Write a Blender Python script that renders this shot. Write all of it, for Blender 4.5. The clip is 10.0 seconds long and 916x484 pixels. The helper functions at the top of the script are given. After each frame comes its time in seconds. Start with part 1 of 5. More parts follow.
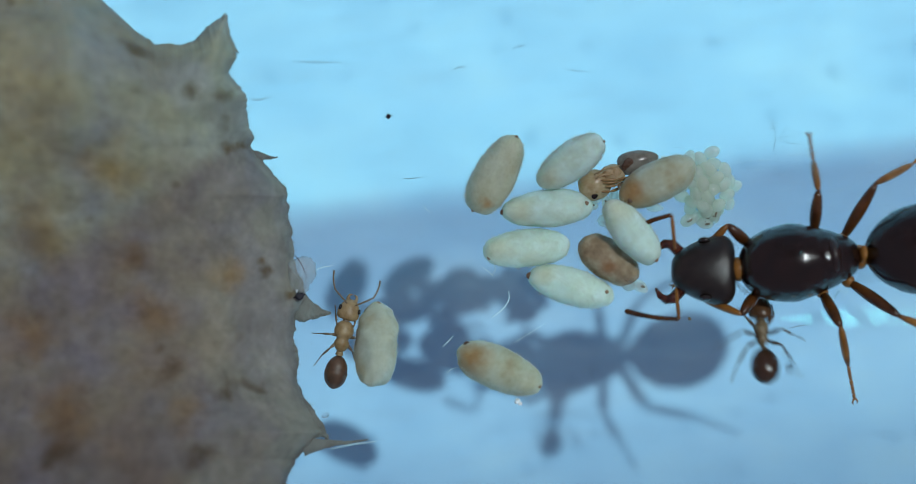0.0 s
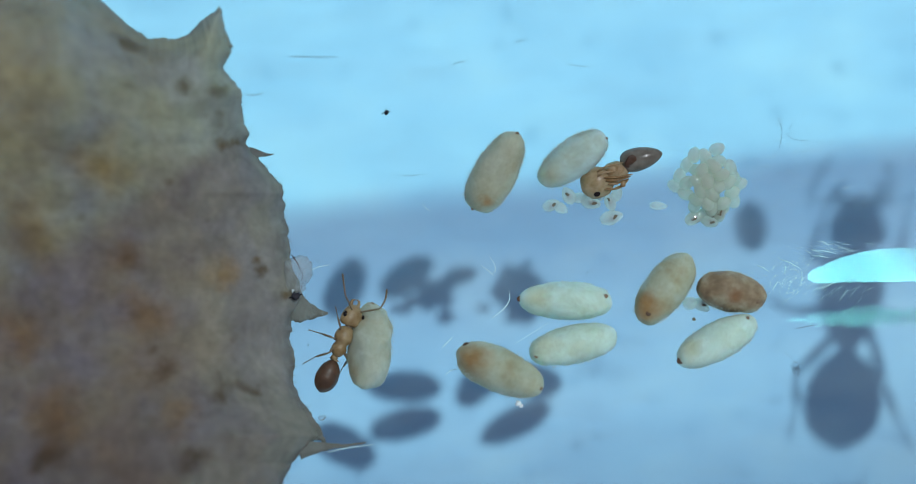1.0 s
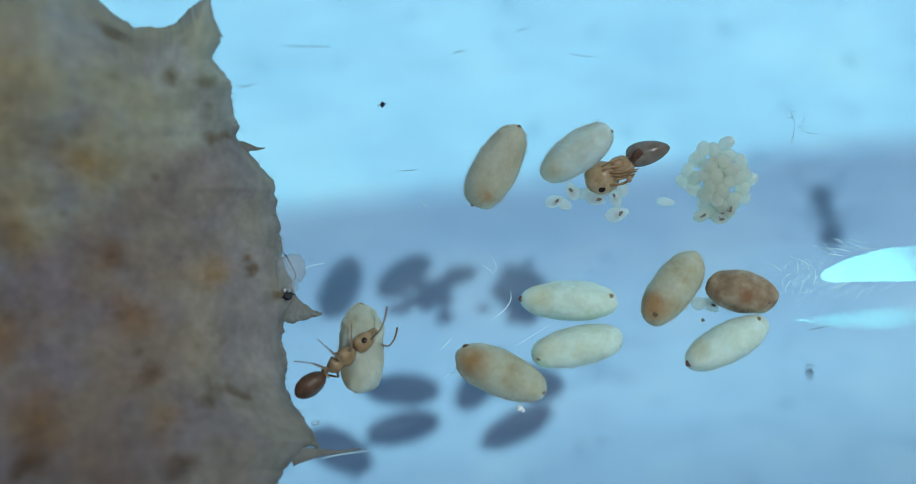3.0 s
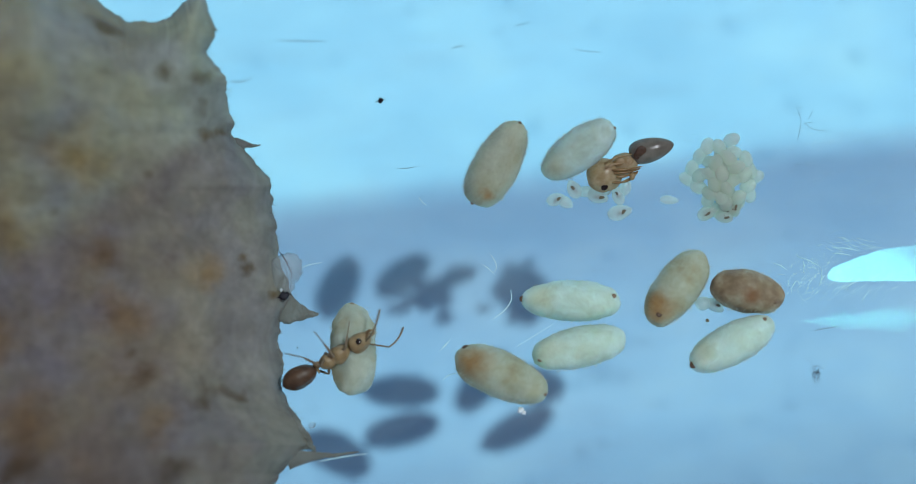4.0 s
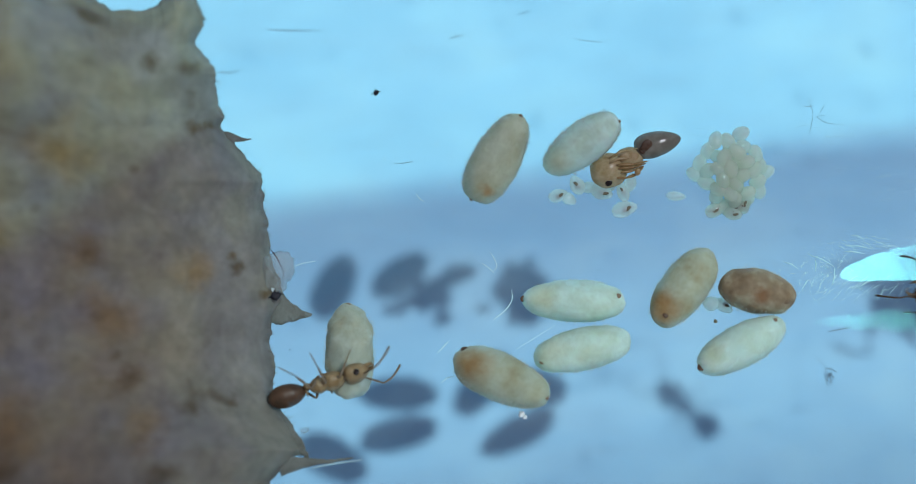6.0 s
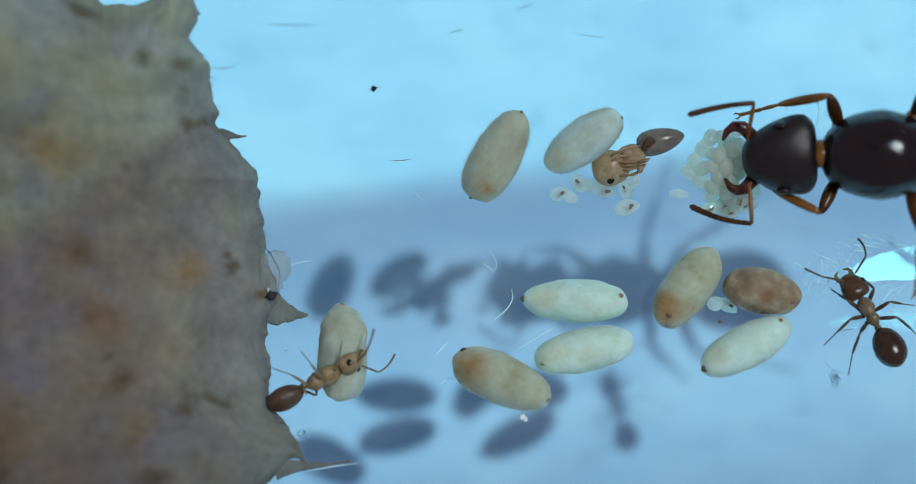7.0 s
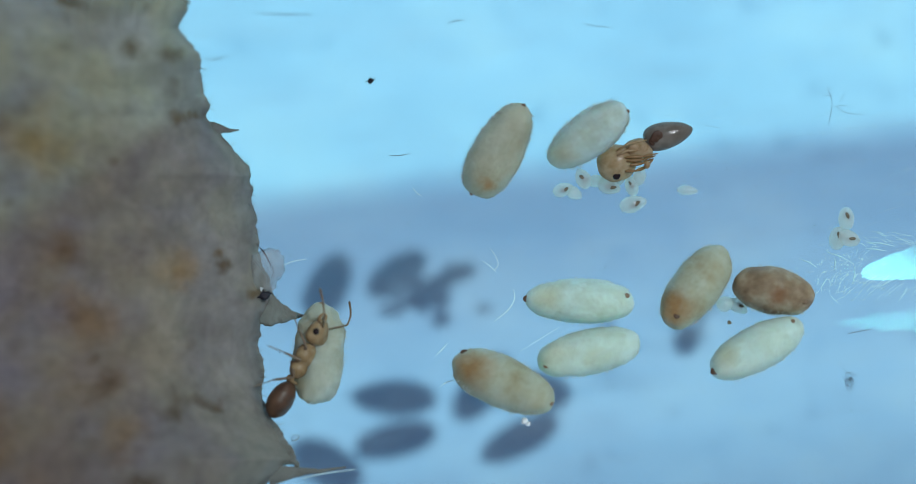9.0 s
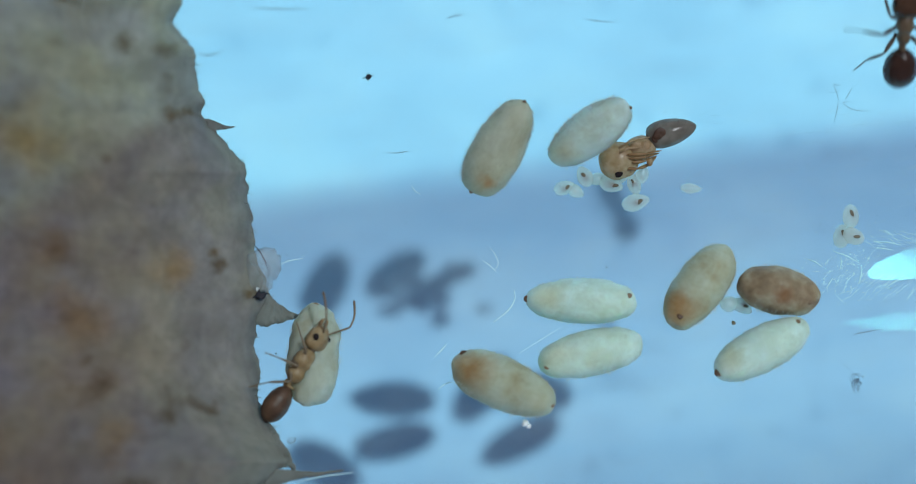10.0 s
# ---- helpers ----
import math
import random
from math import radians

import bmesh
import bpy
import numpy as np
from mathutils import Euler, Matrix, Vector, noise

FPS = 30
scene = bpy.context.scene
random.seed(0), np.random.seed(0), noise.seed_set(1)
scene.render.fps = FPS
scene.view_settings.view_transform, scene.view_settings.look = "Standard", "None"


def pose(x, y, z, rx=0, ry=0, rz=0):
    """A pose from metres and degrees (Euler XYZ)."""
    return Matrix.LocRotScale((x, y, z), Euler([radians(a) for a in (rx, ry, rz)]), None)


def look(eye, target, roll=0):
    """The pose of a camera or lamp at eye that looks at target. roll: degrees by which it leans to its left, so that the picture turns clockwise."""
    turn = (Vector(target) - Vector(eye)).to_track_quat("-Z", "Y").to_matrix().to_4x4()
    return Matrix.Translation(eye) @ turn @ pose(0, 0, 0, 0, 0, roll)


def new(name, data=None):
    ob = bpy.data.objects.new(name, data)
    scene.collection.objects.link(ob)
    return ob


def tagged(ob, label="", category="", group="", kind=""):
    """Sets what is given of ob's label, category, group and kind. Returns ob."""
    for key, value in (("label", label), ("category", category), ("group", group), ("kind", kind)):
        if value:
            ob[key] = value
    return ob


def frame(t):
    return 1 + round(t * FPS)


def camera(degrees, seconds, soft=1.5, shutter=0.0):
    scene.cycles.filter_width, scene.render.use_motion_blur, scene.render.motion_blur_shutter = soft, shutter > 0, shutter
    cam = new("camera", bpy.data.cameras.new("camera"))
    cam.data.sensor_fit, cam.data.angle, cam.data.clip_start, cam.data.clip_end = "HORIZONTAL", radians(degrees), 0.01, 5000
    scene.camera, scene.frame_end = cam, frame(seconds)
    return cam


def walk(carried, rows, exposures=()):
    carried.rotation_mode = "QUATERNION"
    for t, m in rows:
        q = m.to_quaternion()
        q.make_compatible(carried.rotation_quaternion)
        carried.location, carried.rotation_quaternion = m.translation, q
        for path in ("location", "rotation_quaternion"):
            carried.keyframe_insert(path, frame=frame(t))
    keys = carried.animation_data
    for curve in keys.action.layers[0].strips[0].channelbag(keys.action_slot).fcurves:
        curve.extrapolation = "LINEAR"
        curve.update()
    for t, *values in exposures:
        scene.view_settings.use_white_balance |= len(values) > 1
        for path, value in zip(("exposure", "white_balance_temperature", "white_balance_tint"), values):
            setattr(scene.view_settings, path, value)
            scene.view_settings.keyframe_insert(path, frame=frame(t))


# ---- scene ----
# Units: everything is laid out in millimetres and scaled by MM into metres.
MM = 0.001
UP = Vector((0, 0, 1))

# ---- camera: looks straight down on the tube and closes in slowly ----
cam = camera(29.28, 10.0, soft=0.9, shutter=0.5)
REACH = 50.0          # height over the brood, at 1.0 s


def closing(t):
    s = 1.0 + 0.02085 * (t - 1.0)
    k = 1.0 - 1.0 / s
    return pose((0.567 * k + drift(t)) * MM, -1.633 * k * MM, (REACH / s + 0.8) * MM)


DRIFT = [(0.0, 0.012), (4.5, 0.015), (5.0, 0.010), (5.5, 0.028), (7.0, 0.042), (7.5, 0.004), (8.0, 0.016), (10.0, 0.028)]


def drift(t):
    """The stand gives a little to the side."""
    for (t0, d0), (t1, d1) in zip(DRIFT, DRIFT[1:]):
        if t <= t1:
            return d0 + (d1 - d0) * (t - t0) / (t1 - t0)


walk(cam, [(0.5 * i, closing(0.5 * i)) for i in range(21)])
cam.data.dof.use_dof = True
cam.data.dof.aperture_fstop = 40.0

# ---- light ----
# the lamp stands high to the upper right, the panel lamp hangs over the tube
SLOPE_X, SLOPE_Y = 0.381, 0.270
sun = new("sun", bpy.data.lights.new("sun", "SUN"))
sun.data.energy, sun.data.angle, sun.data.color = 2.92, radians(1.15), (0.77, 1.0, 0.965)
sun.matrix_world = look((SLOPE_X, SLOPE_Y, 1.0), (0, 0, 0))
# inferred from highlights; placed and tinted cyan so the glossy strip mirrors it
panel = new("panel_lamp", bpy.data.lights.new("panel_lamp", "AREA"))
panel.data.shape, panel.data.size, panel.data.size_y = "ELLIPSE", 0.054, 0.026
panel.data.energy, panel.data.color = 0.072, (0.20, 1.0, 0.98)
panel.matrix_world = look((0.099, 0.134, 0.374), (0.012, 0, 0))

world = bpy.data.worlds.new("room")
scene.world = world
world.use_nodes = True
bg = world.node_tree.nodes["Background"]
bg.inputs[0].default_value, bg.inputs[1].default_value = (0.74, 0.69, 0.92, 1), 0.275
scene.view_settings.exposure = 0.0

# ---- materials ----


def material(name, rough=0.5, metal=0.0, ior=1.45):
    m = bpy.data.materials.new(name)
    m.use_nodes = True
    nt = m.node_tree
    b = nt.nodes["Principled BSDF"]
    b.inputs["Roughness"].default_value, b.inputs["Metallic"].default_value, b.inputs["IOR"].default_value = rough, metal, ior
    return m, nt, b


def node(nt, kind, **values):
    n = nt.nodes.new(kind)
    for key, value in values.items():
        n.inputs[key.replace("_", " ")].default_value = value
    return n


def grain(nt, size, detail=4.0, rough=0.6, stretch=(1, 1, 1), own=False):
    """A noise field on the object's own coordinates; size in millimetres. own: each object gets its own stretch of it."""
    tc = nt.nodes.new("ShaderNodeTexCoord")
    mp = nt.nodes.new("ShaderNodeMapping")
    mp.inputs["Scale"].default_value = [v / (size * MM) for v in stretch]
    nt.links.new(tc.outputs["Object"], mp.inputs["Vector"])
    n = nt.nodes.new("ShaderNodeTexNoise")
    n.inputs["Scale"].default_value, n.inputs["Detail"].default_value, n.inputs["Roughness"].default_value = 1.0, detail, rough
    if own:
        info = nt.nodes.new("ShaderNodeObjectInfo")
        mul = nt.nodes.new("ShaderNodeMath")
        mul.operation, mul.inputs[1].default_value = "MULTIPLY", 40.0
        nt.links.new(info.outputs["Random"], mul.inputs[0])
        n.noise_dimensions = "4D"
        nt.links.new(mul.outputs[0], n.inputs["W"])
    nt.links.new(mp.outputs["Vector"], n.inputs["Vector"])
    return n.outputs["Fac"]


def ramp(nt, fac, stops):
    r = nt.nodes.new("ShaderNodeValToRGB")
    e = r.color_ramp.elements
    while len(e) < len(stops):
        e.new(0.5)
    for el, (p, c) in zip(e, stops):
        el.position, el.color = p, (*c, 1)
    nt.links.new(fac, r.inputs[0])
    return r.outputs[0]


def mix(nt, fac, a, b, how="MIX"):
    n = nt.nodes.new("ShaderNodeMix")
    n.data_type, n.blend_type = "RGBA", how
    for socket, v in ((n.inputs[0], fac), (n.inputs[6], a), (n.inputs[7], b)):
        if isinstance(v, (int, float)):
            socket.default_value = v
        elif isinstance(v, tuple):
            socket.default_value = (*v, 1)
        else:
            nt.links.new(v, socket)
    return n.outputs[2]


def bump(nt, b, height, strength, depth):
    n = nt.nodes.new("ShaderNodeBump")
    n.inputs["Strength"].default_value, n.inputs["Distance"].default_value = strength, depth * MM
    nt.links.new(height, n.inputs["Height"])
    nt.links.new(n.outputs[0], b.inputs["Normal"])


def chitin(name, dark, light, rough, size=0.5, glow=0.0, relief=0.012):
    m, nt, b = material(name, rough, 0.0, 1.5)
    c = ramp(nt, grain(nt, size, 5, own=True), [(0.3, dark), (0.72, light)])
    nt.links.new(c, b.inputs["Base Color"])
    bump(nt, b, grain(nt, 0.05, 3, stretch=(1, 3, 3)), 0.25, relief)
    if glow:
        let_through(nt, b, glow)
    return m


def let_through(nt, b, share):
    """Lets part of the light through the thing, scattered, in the colour of its surface."""
    t = nt.nodes.new("ShaderNodeBsdfTranslucent")
    nt.links.new(b.inputs["Base Color"].links[0].from_socket, t.inputs[0])
    mx = nt.nodes.new("ShaderNodeMixShader")
    mx.inputs[0].default_value = share
    nt.links.new(b.outputs[0], mx.inputs[1])
    nt.links.new(t.outputs[0], mx.inputs[2])
    nt.links.new(mx.outputs[0], nt.nodes["Material Output"].inputs[0])


def silk(name, pale, tan, brown, stain, level=0.55, where=(-0.85, 0.1, 0.9), reach=0.75, patch=1.1):
    """Cocoon silk: pale fibrous paper, with a stain at one end where the pupa shows through."""
    m, nt, b = material(name, 0.6)
    big = ramp(nt, grain(nt, patch, 3, own=True), [(0.34, pale), (level, tan), (level + 0.24, brown)])
    fine = ramp(nt, grain(nt, 0.11, 5, 0.7, own=True), [(0.30, (0.87, 0.87, 0.85)), (0.68, (1.07, 1.07, 1.07))])
    tc = nt.nodes.new("ShaderNodeTexCoord")
    far = nt.nodes.new("ShaderNodeVectorMath")
    far.operation, far.inputs[1].default_value = "DISTANCE", [v * MM for v in where]
    nt.links.new(tc.outputs["Object"], far.inputs[0])
    wob = nt.nodes.new("ShaderNodeMath")
    wob.operation, wob.inputs[1].default_value = "MULTIPLY_ADD", 0.7 * MM
    nt.links.new(grain(nt, 0.5, 3, own=True), wob.inputs[0])
    nt.links.new(far.outputs["Value"], wob.inputs[2])
    near = nt.nodes.new("ShaderNodeMapRange")
    near.interpolation_type = "SMOOTHSTEP"
    near.inputs["From Min"].default_value, near.inputs["From Max"].default_value = (reach + 0.3) * MM, 0.30 * MM
    nt.links.new(wob.outputs[0], near.inputs["Value"])
    body = mix(nt, near.outputs[0], big, stain)
    mid = ramp(nt, grain(nt, 0.42, 4, 0.65, own=True), [(0.32, (0.84, 0.82, 0.76)), (0.62, (1.03, 1.03, 1.03))])
    nt.links.new(mix(nt, 0.8, mix(nt, 0.9, body, mid, "MULTIPLY"), fine, "MULTIPLY"), b.inputs["Base Color"])
    b.inputs["Subsurface Weight"].default_value = 0.9
    b.inputs["Subsurface Radius"].default_value = (1, 0.95, 0.8)
    b.inputs["Subsurface Scale"].default_value = 0.75 * MM
    bump(nt, b, grain(nt, 0.13, 6, 0.75, (1, 1.6, 1.6), own=True), 0.65, 0.05)
    return m


def jelly(name, colour, rough=0.05, clear=0.12):
    """Milky jelly that scatters light inside; a little is seen straight through it, and its skin shines."""
    m, nt, b = material(name, rough, 0.0, 1.5)
    nt.links.new(ramp(nt, grain(nt, 0.3, 3, own=True), [(0.3, tuple(0.95 * v for v in colour)), (0.7, colour)]), b.inputs["Base Color"])
    b.inputs["Subsurface Weight"].default_value = 1.0
    b.inputs["Subsurface Radius"].default_value = (1, 1, 0.9)
    b.inputs["Subsurface Scale"].default_value = 1.8 * MM
    b.inputs["Specular IOR Level"].default_value = 1.0
    let_through(nt, b, 0.6)
    out = nt.nodes["Material Output"].inputs[0]
    body = out.links[0].from_socket
    see = nt.nodes.new("ShaderNodeBsdfTransparent")
    mx = nt.nodes.new("ShaderNodeMixShader")
    mx.inputs[0].default_value = clear
    nt.links.new(body, mx.inputs[1])
    nt.links.new(see.outputs[0], mx.inputs[2])
    skin = nt.nodes.new("ShaderNodeBsdfGlossy")
    skin.inputs["Roughness"].default_value = 0.11
    top = nt.nodes.new("ShaderNodeMixShader")
    top.inputs[0].default_value = 0.08
    nt.links.new(mx.outputs[0], top.inputs[1])
    nt.links.new(skin.outputs[0], top.inputs[2])
    nt.links.new(top.outputs[0], out)
    return m


M_WHITE = silk("silk_white", (0.543, 0.749, 0.714), (0.543, 0.720, 0.629), (0.521, 0.592, 0.430), (0.538, 0.622, 0.482), 0.60)
M_WORN = silk("silk_worn", (0.414, 0.488, 0.437), (0.396, 0.442, 0.361), (0.342, 0.304, 0.190), (0.360, 0.258, 0.123), 0.56, (1.0, 0.1, 0.8), 0.30)
M_CREAM = silk("silk_cream", (0.460, 0.545, 0.454), (0.407, 0.441, 0.326), (0.322, 0.280, 0.154), (0.315, 0.168, 0.043), 0.53, reach=0.82, patch=0.7)
M_LONE = silk("silk_lone", (0.460, 0.545, 0.454), (0.407, 0.441, 0.326), (0.322, 0.280, 0.154), (0.315, 0.168, 0.043), 0.56, (-0.72, -0.10, 1.05), 0.85, 0.9)
M_TOP = silk("silk_top", (0.503, 0.579, 0.455), (0.458, 0.502, 0.364), (0.386, 0.367, 0.222), (0.378, 0.212, 0.061), 0.55, (-0.78, -0.05, 1.05), 0.36, 0.9)
M_TAN = silk("silk_tan", (0.442, 0.413, 0.313), (0.306, 0.241, 0.156), (0.145, 0.082, 0.041), (0.230, 0.120, 0.051), 0.48, (0.1, -0.2, 1.0), 0.45, 0.55)
M_SPOT = chitin("meconium", (0.05, 0.028, 0.016), (0.11, 0.06, 0.03), 0.5, 0.15)
M_SPOTPALE = chitin("faint_meconium", (0.15, 0.10, 0.06), (0.27, 0.19, 0.12), 0.6, 0.15)
M_QUEEN = chitin("queen_chitin", (0.003, 0.002, 0.002), (0.017, 0.007, 0.005), 0.13, 0.6)
M_QPLATE = chitin("queen_plate", (0.007, 0.004, 0.004), (0.030, 0.013, 0.010), 0.28, 0.4, 0.0, 0.03)
M_QLEG = chitin("queen_leg", (0.020, 0.007, 0.003), (0.13, 0.045, 0.010), 0.26, 0.6, 0.15)
M_QHEAD = chitin("queen_head", (0.004, 0.003, 0.003), (0.020, 0.013, 0.010), 0.30, 0.22, 0.0, 0.035)
M_QSHIN = chitin("queen_shin", (0.13, 0.048, 0.009), (0.40, 0.17, 0.03), 0.28, 0.6, 0.25)
M_QAMBER = chitin("queen_amber", (0.28, 0.11, 0.02), (0.48, 0.22, 0.05), 0.30, 0.4, 0.3)
M_MANDIBLE = chitin("mandible_red", (0.03, 0.008, 0.005), (0.11, 0.028, 0.014), 0.25, 0.3)
M_WHEAD = chitin("worker_brown", (0.06, 0.028, 0.013), (0.13, 0.066, 0.03), 0.16, 0.35, 0.15)
M_WBODY = chitin("worker_tan", (0.15, 0.11, 0.06), (0.29, 0.215, 0.125), 0.32, 0.22, 0.3)
M_WGASTER = chitin("worker_gaster", (0.024, 0.011, 0.007), (0.06, 0.028, 0.014), 0.15, 0.4, 0.1)
M_WLEG = chitin("worker_leg", (0.04, 0.026, 0.018), (0.15, 0.10, 0.06), 0.35, 0.3, 0.2)
M_CALLOW = chitin("callow_amber", (0.29, 0.18, 0.075), (0.52, 0.40, 0.23), 0.42, 0.20, 0.4)
M_CGASTER = chitin("callow_gaster", (0.052, 0.028, 0.018), (0.135, 0.074, 0.040), 0.46, 0.22, 0.2)
M_CLEG = chitin("callow_leg", (0.20, 0.15, 0.10), (0.36, 0.28, 0.19), 0.42, 0.3, 0.45)
M_PUPA = chitin("pupa_amber", (0.52, 0.36, 0.18), (0.82, 0.70, 0.48), 0.25, 0.22, 0.55)
M_PUPALEG = chitin("pupa_limb", (0.24, 0.14, 0.055), (0.46, 0.30, 0.13), 0.34, 0.2, 0.3)
M_PUPAGASTER = chitin("pupa_gaster", (0.19, 0.175, 0.14), (0.36, 0.345, 0.285), 0.14, 0.30, 0.4)
M_EYE = chitin("eye_black", (0.006, 0.004, 0.004), (0.02, 0.012, 0.01), 0.2)


M_EGG = jelly("egg_jelly", (0.94, 1.0, 0.89), 0.05, 0.06)
M_LARVA = jelly("larva_jelly", (0.95, 1.0, 0.92), 0.05, 0.14)
M_GUT = chitin("larva_gut", (0.19, 0.16, 0.105), (0.35, 0.31, 0.22), 0.6, 0.08, 0.4)

M_CARD, nt, b = material("blue_card", 0.85)
base = ramp(nt, grain(nt, 4.2, 6, 0.62, (0.7, 1, 1)), [(0.30, (0.308, 0.625, 0.885)), (0.5, (0.368, 0.715, 0.970)), (0.68, (0.425, 0.785, 1.0))])
spots = ramp(nt, grain(nt, 1.1, 2, 0.4), [(0.27, (0.78, 0.82, 0.86)), (0.36, (1, 1, 1))])
paper = ramp(nt, grain(nt, 0.16, 3, 0.7), [(0.30, (0.93, 0.94, 0.95)), (0.70, (1.03, 1.03, 1.03))])
brush = ramp(nt, grain(nt, 0.7, 5, 0.7, (0.18, 1, 1)), [(0.30, (0.94, 0.95, 0.96)), (0.66, (1.02, 1.02, 1.02))])
nt.links.new(mix(nt, 1.0, mix(nt, 1.0, mix(nt, 1.0, base, spots, "MULTIPLY"), paper, "MULTIPLY"), brush, "MULTIPLY"), b.inputs["Base Color"])
bump(nt, b, grain(nt, 0.3, 4), 0.2, 0.03)

# base tones darkened to stand for the wool's backlit shade
M_COTTON, nt, b = material("cotton_wool", 0.95)
tone = ramp(nt, grain(nt, 2.6, 3, 0.5, (1, -1, 1)), [(0.34, (0.182, 0.176, 0.180)), (0.48, (0.190, 0.172, 0.142)), (0.60, (0.196, 0.162, 0.114)), (0.72, (0.196, 0.146, 0.088))])
mauve = ramp(nt, grain(nt, 1.5, 3, 0.55), [(0.38, (0.92, 0.90, 0.98)), (0.60, (1.06, 1.05, 0.98))])
mott = mix(nt, 1.0, ramp(nt, grain(nt, 0.42, 6, 0.68), [(0.30, (0.80, 0.79, 0.78)), (0.64, (1.13, 1.13, 1.13))]), ramp(nt, grain(nt, 1.1, 3, 0.55), [(0.32, (0.86, 0.85, 0.84)), (0.62, (1.08, 1.08, 1.08))]), "MULTIPLY")
dark = ramp(nt, grain(nt, 1.15, 2, 0.45), [(0.22, (0.50, 0.40, 0.28)), (0.34, (1, 1, 1))])
tc = nt.nodes.new("ShaderNodeTexCoord")
sep = nt.nodes.new("ShaderNodeSeparateXYZ")
nt.links.new(tc.outputs["Object"], sep.inputs[0])
# towards the torn edge: fewer stains, and light through thin wool put into colour
edge_tone = nt.nodes.new("ShaderNodeMapRange")
edge_tone.interpolation_type = "SMOOTHSTEP"
edge_tone.inputs["From Min"].default_value, edge_tone.inputs["From Max"].default_value = -9.5 * MM, -4.8 * MM
edge_tone.inputs["To Max"].default_value = 0.80
nt.links.new(sep.outputs["X"], edge_tone.inputs["Value"])
tone = mix(nt, edge_tone.outputs[0], tone, (0.264, 0.274, 0.240))
tone = mix(nt, 1.0, tone, mauve, "MULTIPLY")
# lower left of the wad darkened: its shade is put into the colour
shade_far = nt.nodes.new("ShaderNodeVectorMath")
shade_far.operation, shade_far.inputs[1].default_value = "DISTANCE", (-10.0 * MM, -5.5 * MM, 3.0 * MM)
nt.links.new(tc.outputs["Object"], shade_far.inputs[0])
shade_fade = nt.nodes.new("ShaderNodeMapRange")
shade_fade.interpolation_type = "SMOOTHSTEP"
shade_fade.inputs["From Min"].default_value, shade_fade.inputs["From Max"].default_value = 3.0 * MM, 9.0 * MM
nt.links.new(shade_far.outputs["Value"], shade_fade.inputs["Value"])
tone = mix(nt, 1.0, tone, ramp(nt, shade_fade.outputs[0], [(0.0, (0.84, 0.78, 0.80)), (1.0, (1.02, 1.03, 1.03))]), "MULTIPLY")
for sx, sy, size, depth in ((-7.30, 4.17, 0.30, 0.30), (-5.50, -0.78, 0.26, 0.45), (-5.62, -0.50, 0.16, 0.55), (-6.98, -5.75, 0.50, 0.35), (-6.45, 2.68, 0.26, 0.50), (-6.15, 2.76, 0.16, 0.55),
                            (-7.85, -3.45, 0.40, 0.55), (-8.9, -0.4, 0.6, 0.7), (-4.85, -1.48, 0.20, 0.5), (-10.6, -5.6, 0.6, 0.55),
                            (-11.4, 0.2, 1.2, 0.86), (-10.6, -4.6, 1.0, 0.90), (-8.5, -1.9, 0.9, 0.92), (-6.5, -0.9, 0.6, 0.95), (-9.4, 2.0, 1.0, 0.90), (-11.6, -2.6, 0.9, 0.90), (-7.4, -4.6, 0.7, 0.92)):
    gap = nt.nodes.new("ShaderNodeVectorMath")
    gap.operation, gap.inputs[1].default_value = "DISTANCE", (sx * MM, sy * MM, 0)
    flat = nt.nodes.new("ShaderNodeVectorMath")
    flat.operation, flat.inputs[1].default_value = "MULTIPLY", (1, 1, 0)
    nt.links.new(tc.outputs["Object"], flat.inputs[0])
    nt.links.new(flat.outputs[0], gap.inputs[0])
    uneven = nt.nodes.new("ShaderNodeMath")
    uneven.operation, uneven.inputs[1].default_value = "MULTIPLY_ADD", size * 1.4 * MM
    nt.links.new(grain(nt, size * 0.9, 3, 0.6), uneven.inputs[0])
    nt.links.new(gap.outputs["Value"], uneven.inputs[2])
    soft = nt.nodes.new("ShaderNodeMapRange")
    soft.interpolation_type = "SMOOTHSTEP"
    soft.inputs["From Min"].default_value, soft.inputs["From Max"].default_value = 0.6 * size * MM, 1.9 * size * MM
    nt.links.new(uneven.outputs[0], soft.inputs["Value"])
    tone = mix(nt, 1.0, tone, ramp(nt, soft.outputs[0], [(0.0, (min(1.06, depth * 1.12), 0.86 * depth, 0.56 * depth)), (1.0, (1, 1, 1))]), "MULTIPLY")
nt.links.new(mix(nt, 1.0, mix(nt, 1.0, tone, mott, "MULTIPLY"), dark, "MULTIPLY"), b.inputs["Base Color"])
bump(nt, b, grain(nt, 0.25, 5, 0.65), 0.12, 0.05)
let_through(nt, b, 0.15)

M_WISP, nt, b = material("cotton_wisp", 0.9)
nt.links.new(ramp(nt, grain(nt, 0.6, 4), [(0.3, (0.25, 0.26, 0.23)), (0.7, (0.36, 0.38, 0.35))]), b.inputs["Base Color"])
bump(nt, b, grain(nt, 0.15, 5), 0.6, 0.06)
let_through(nt, b, 0.5)

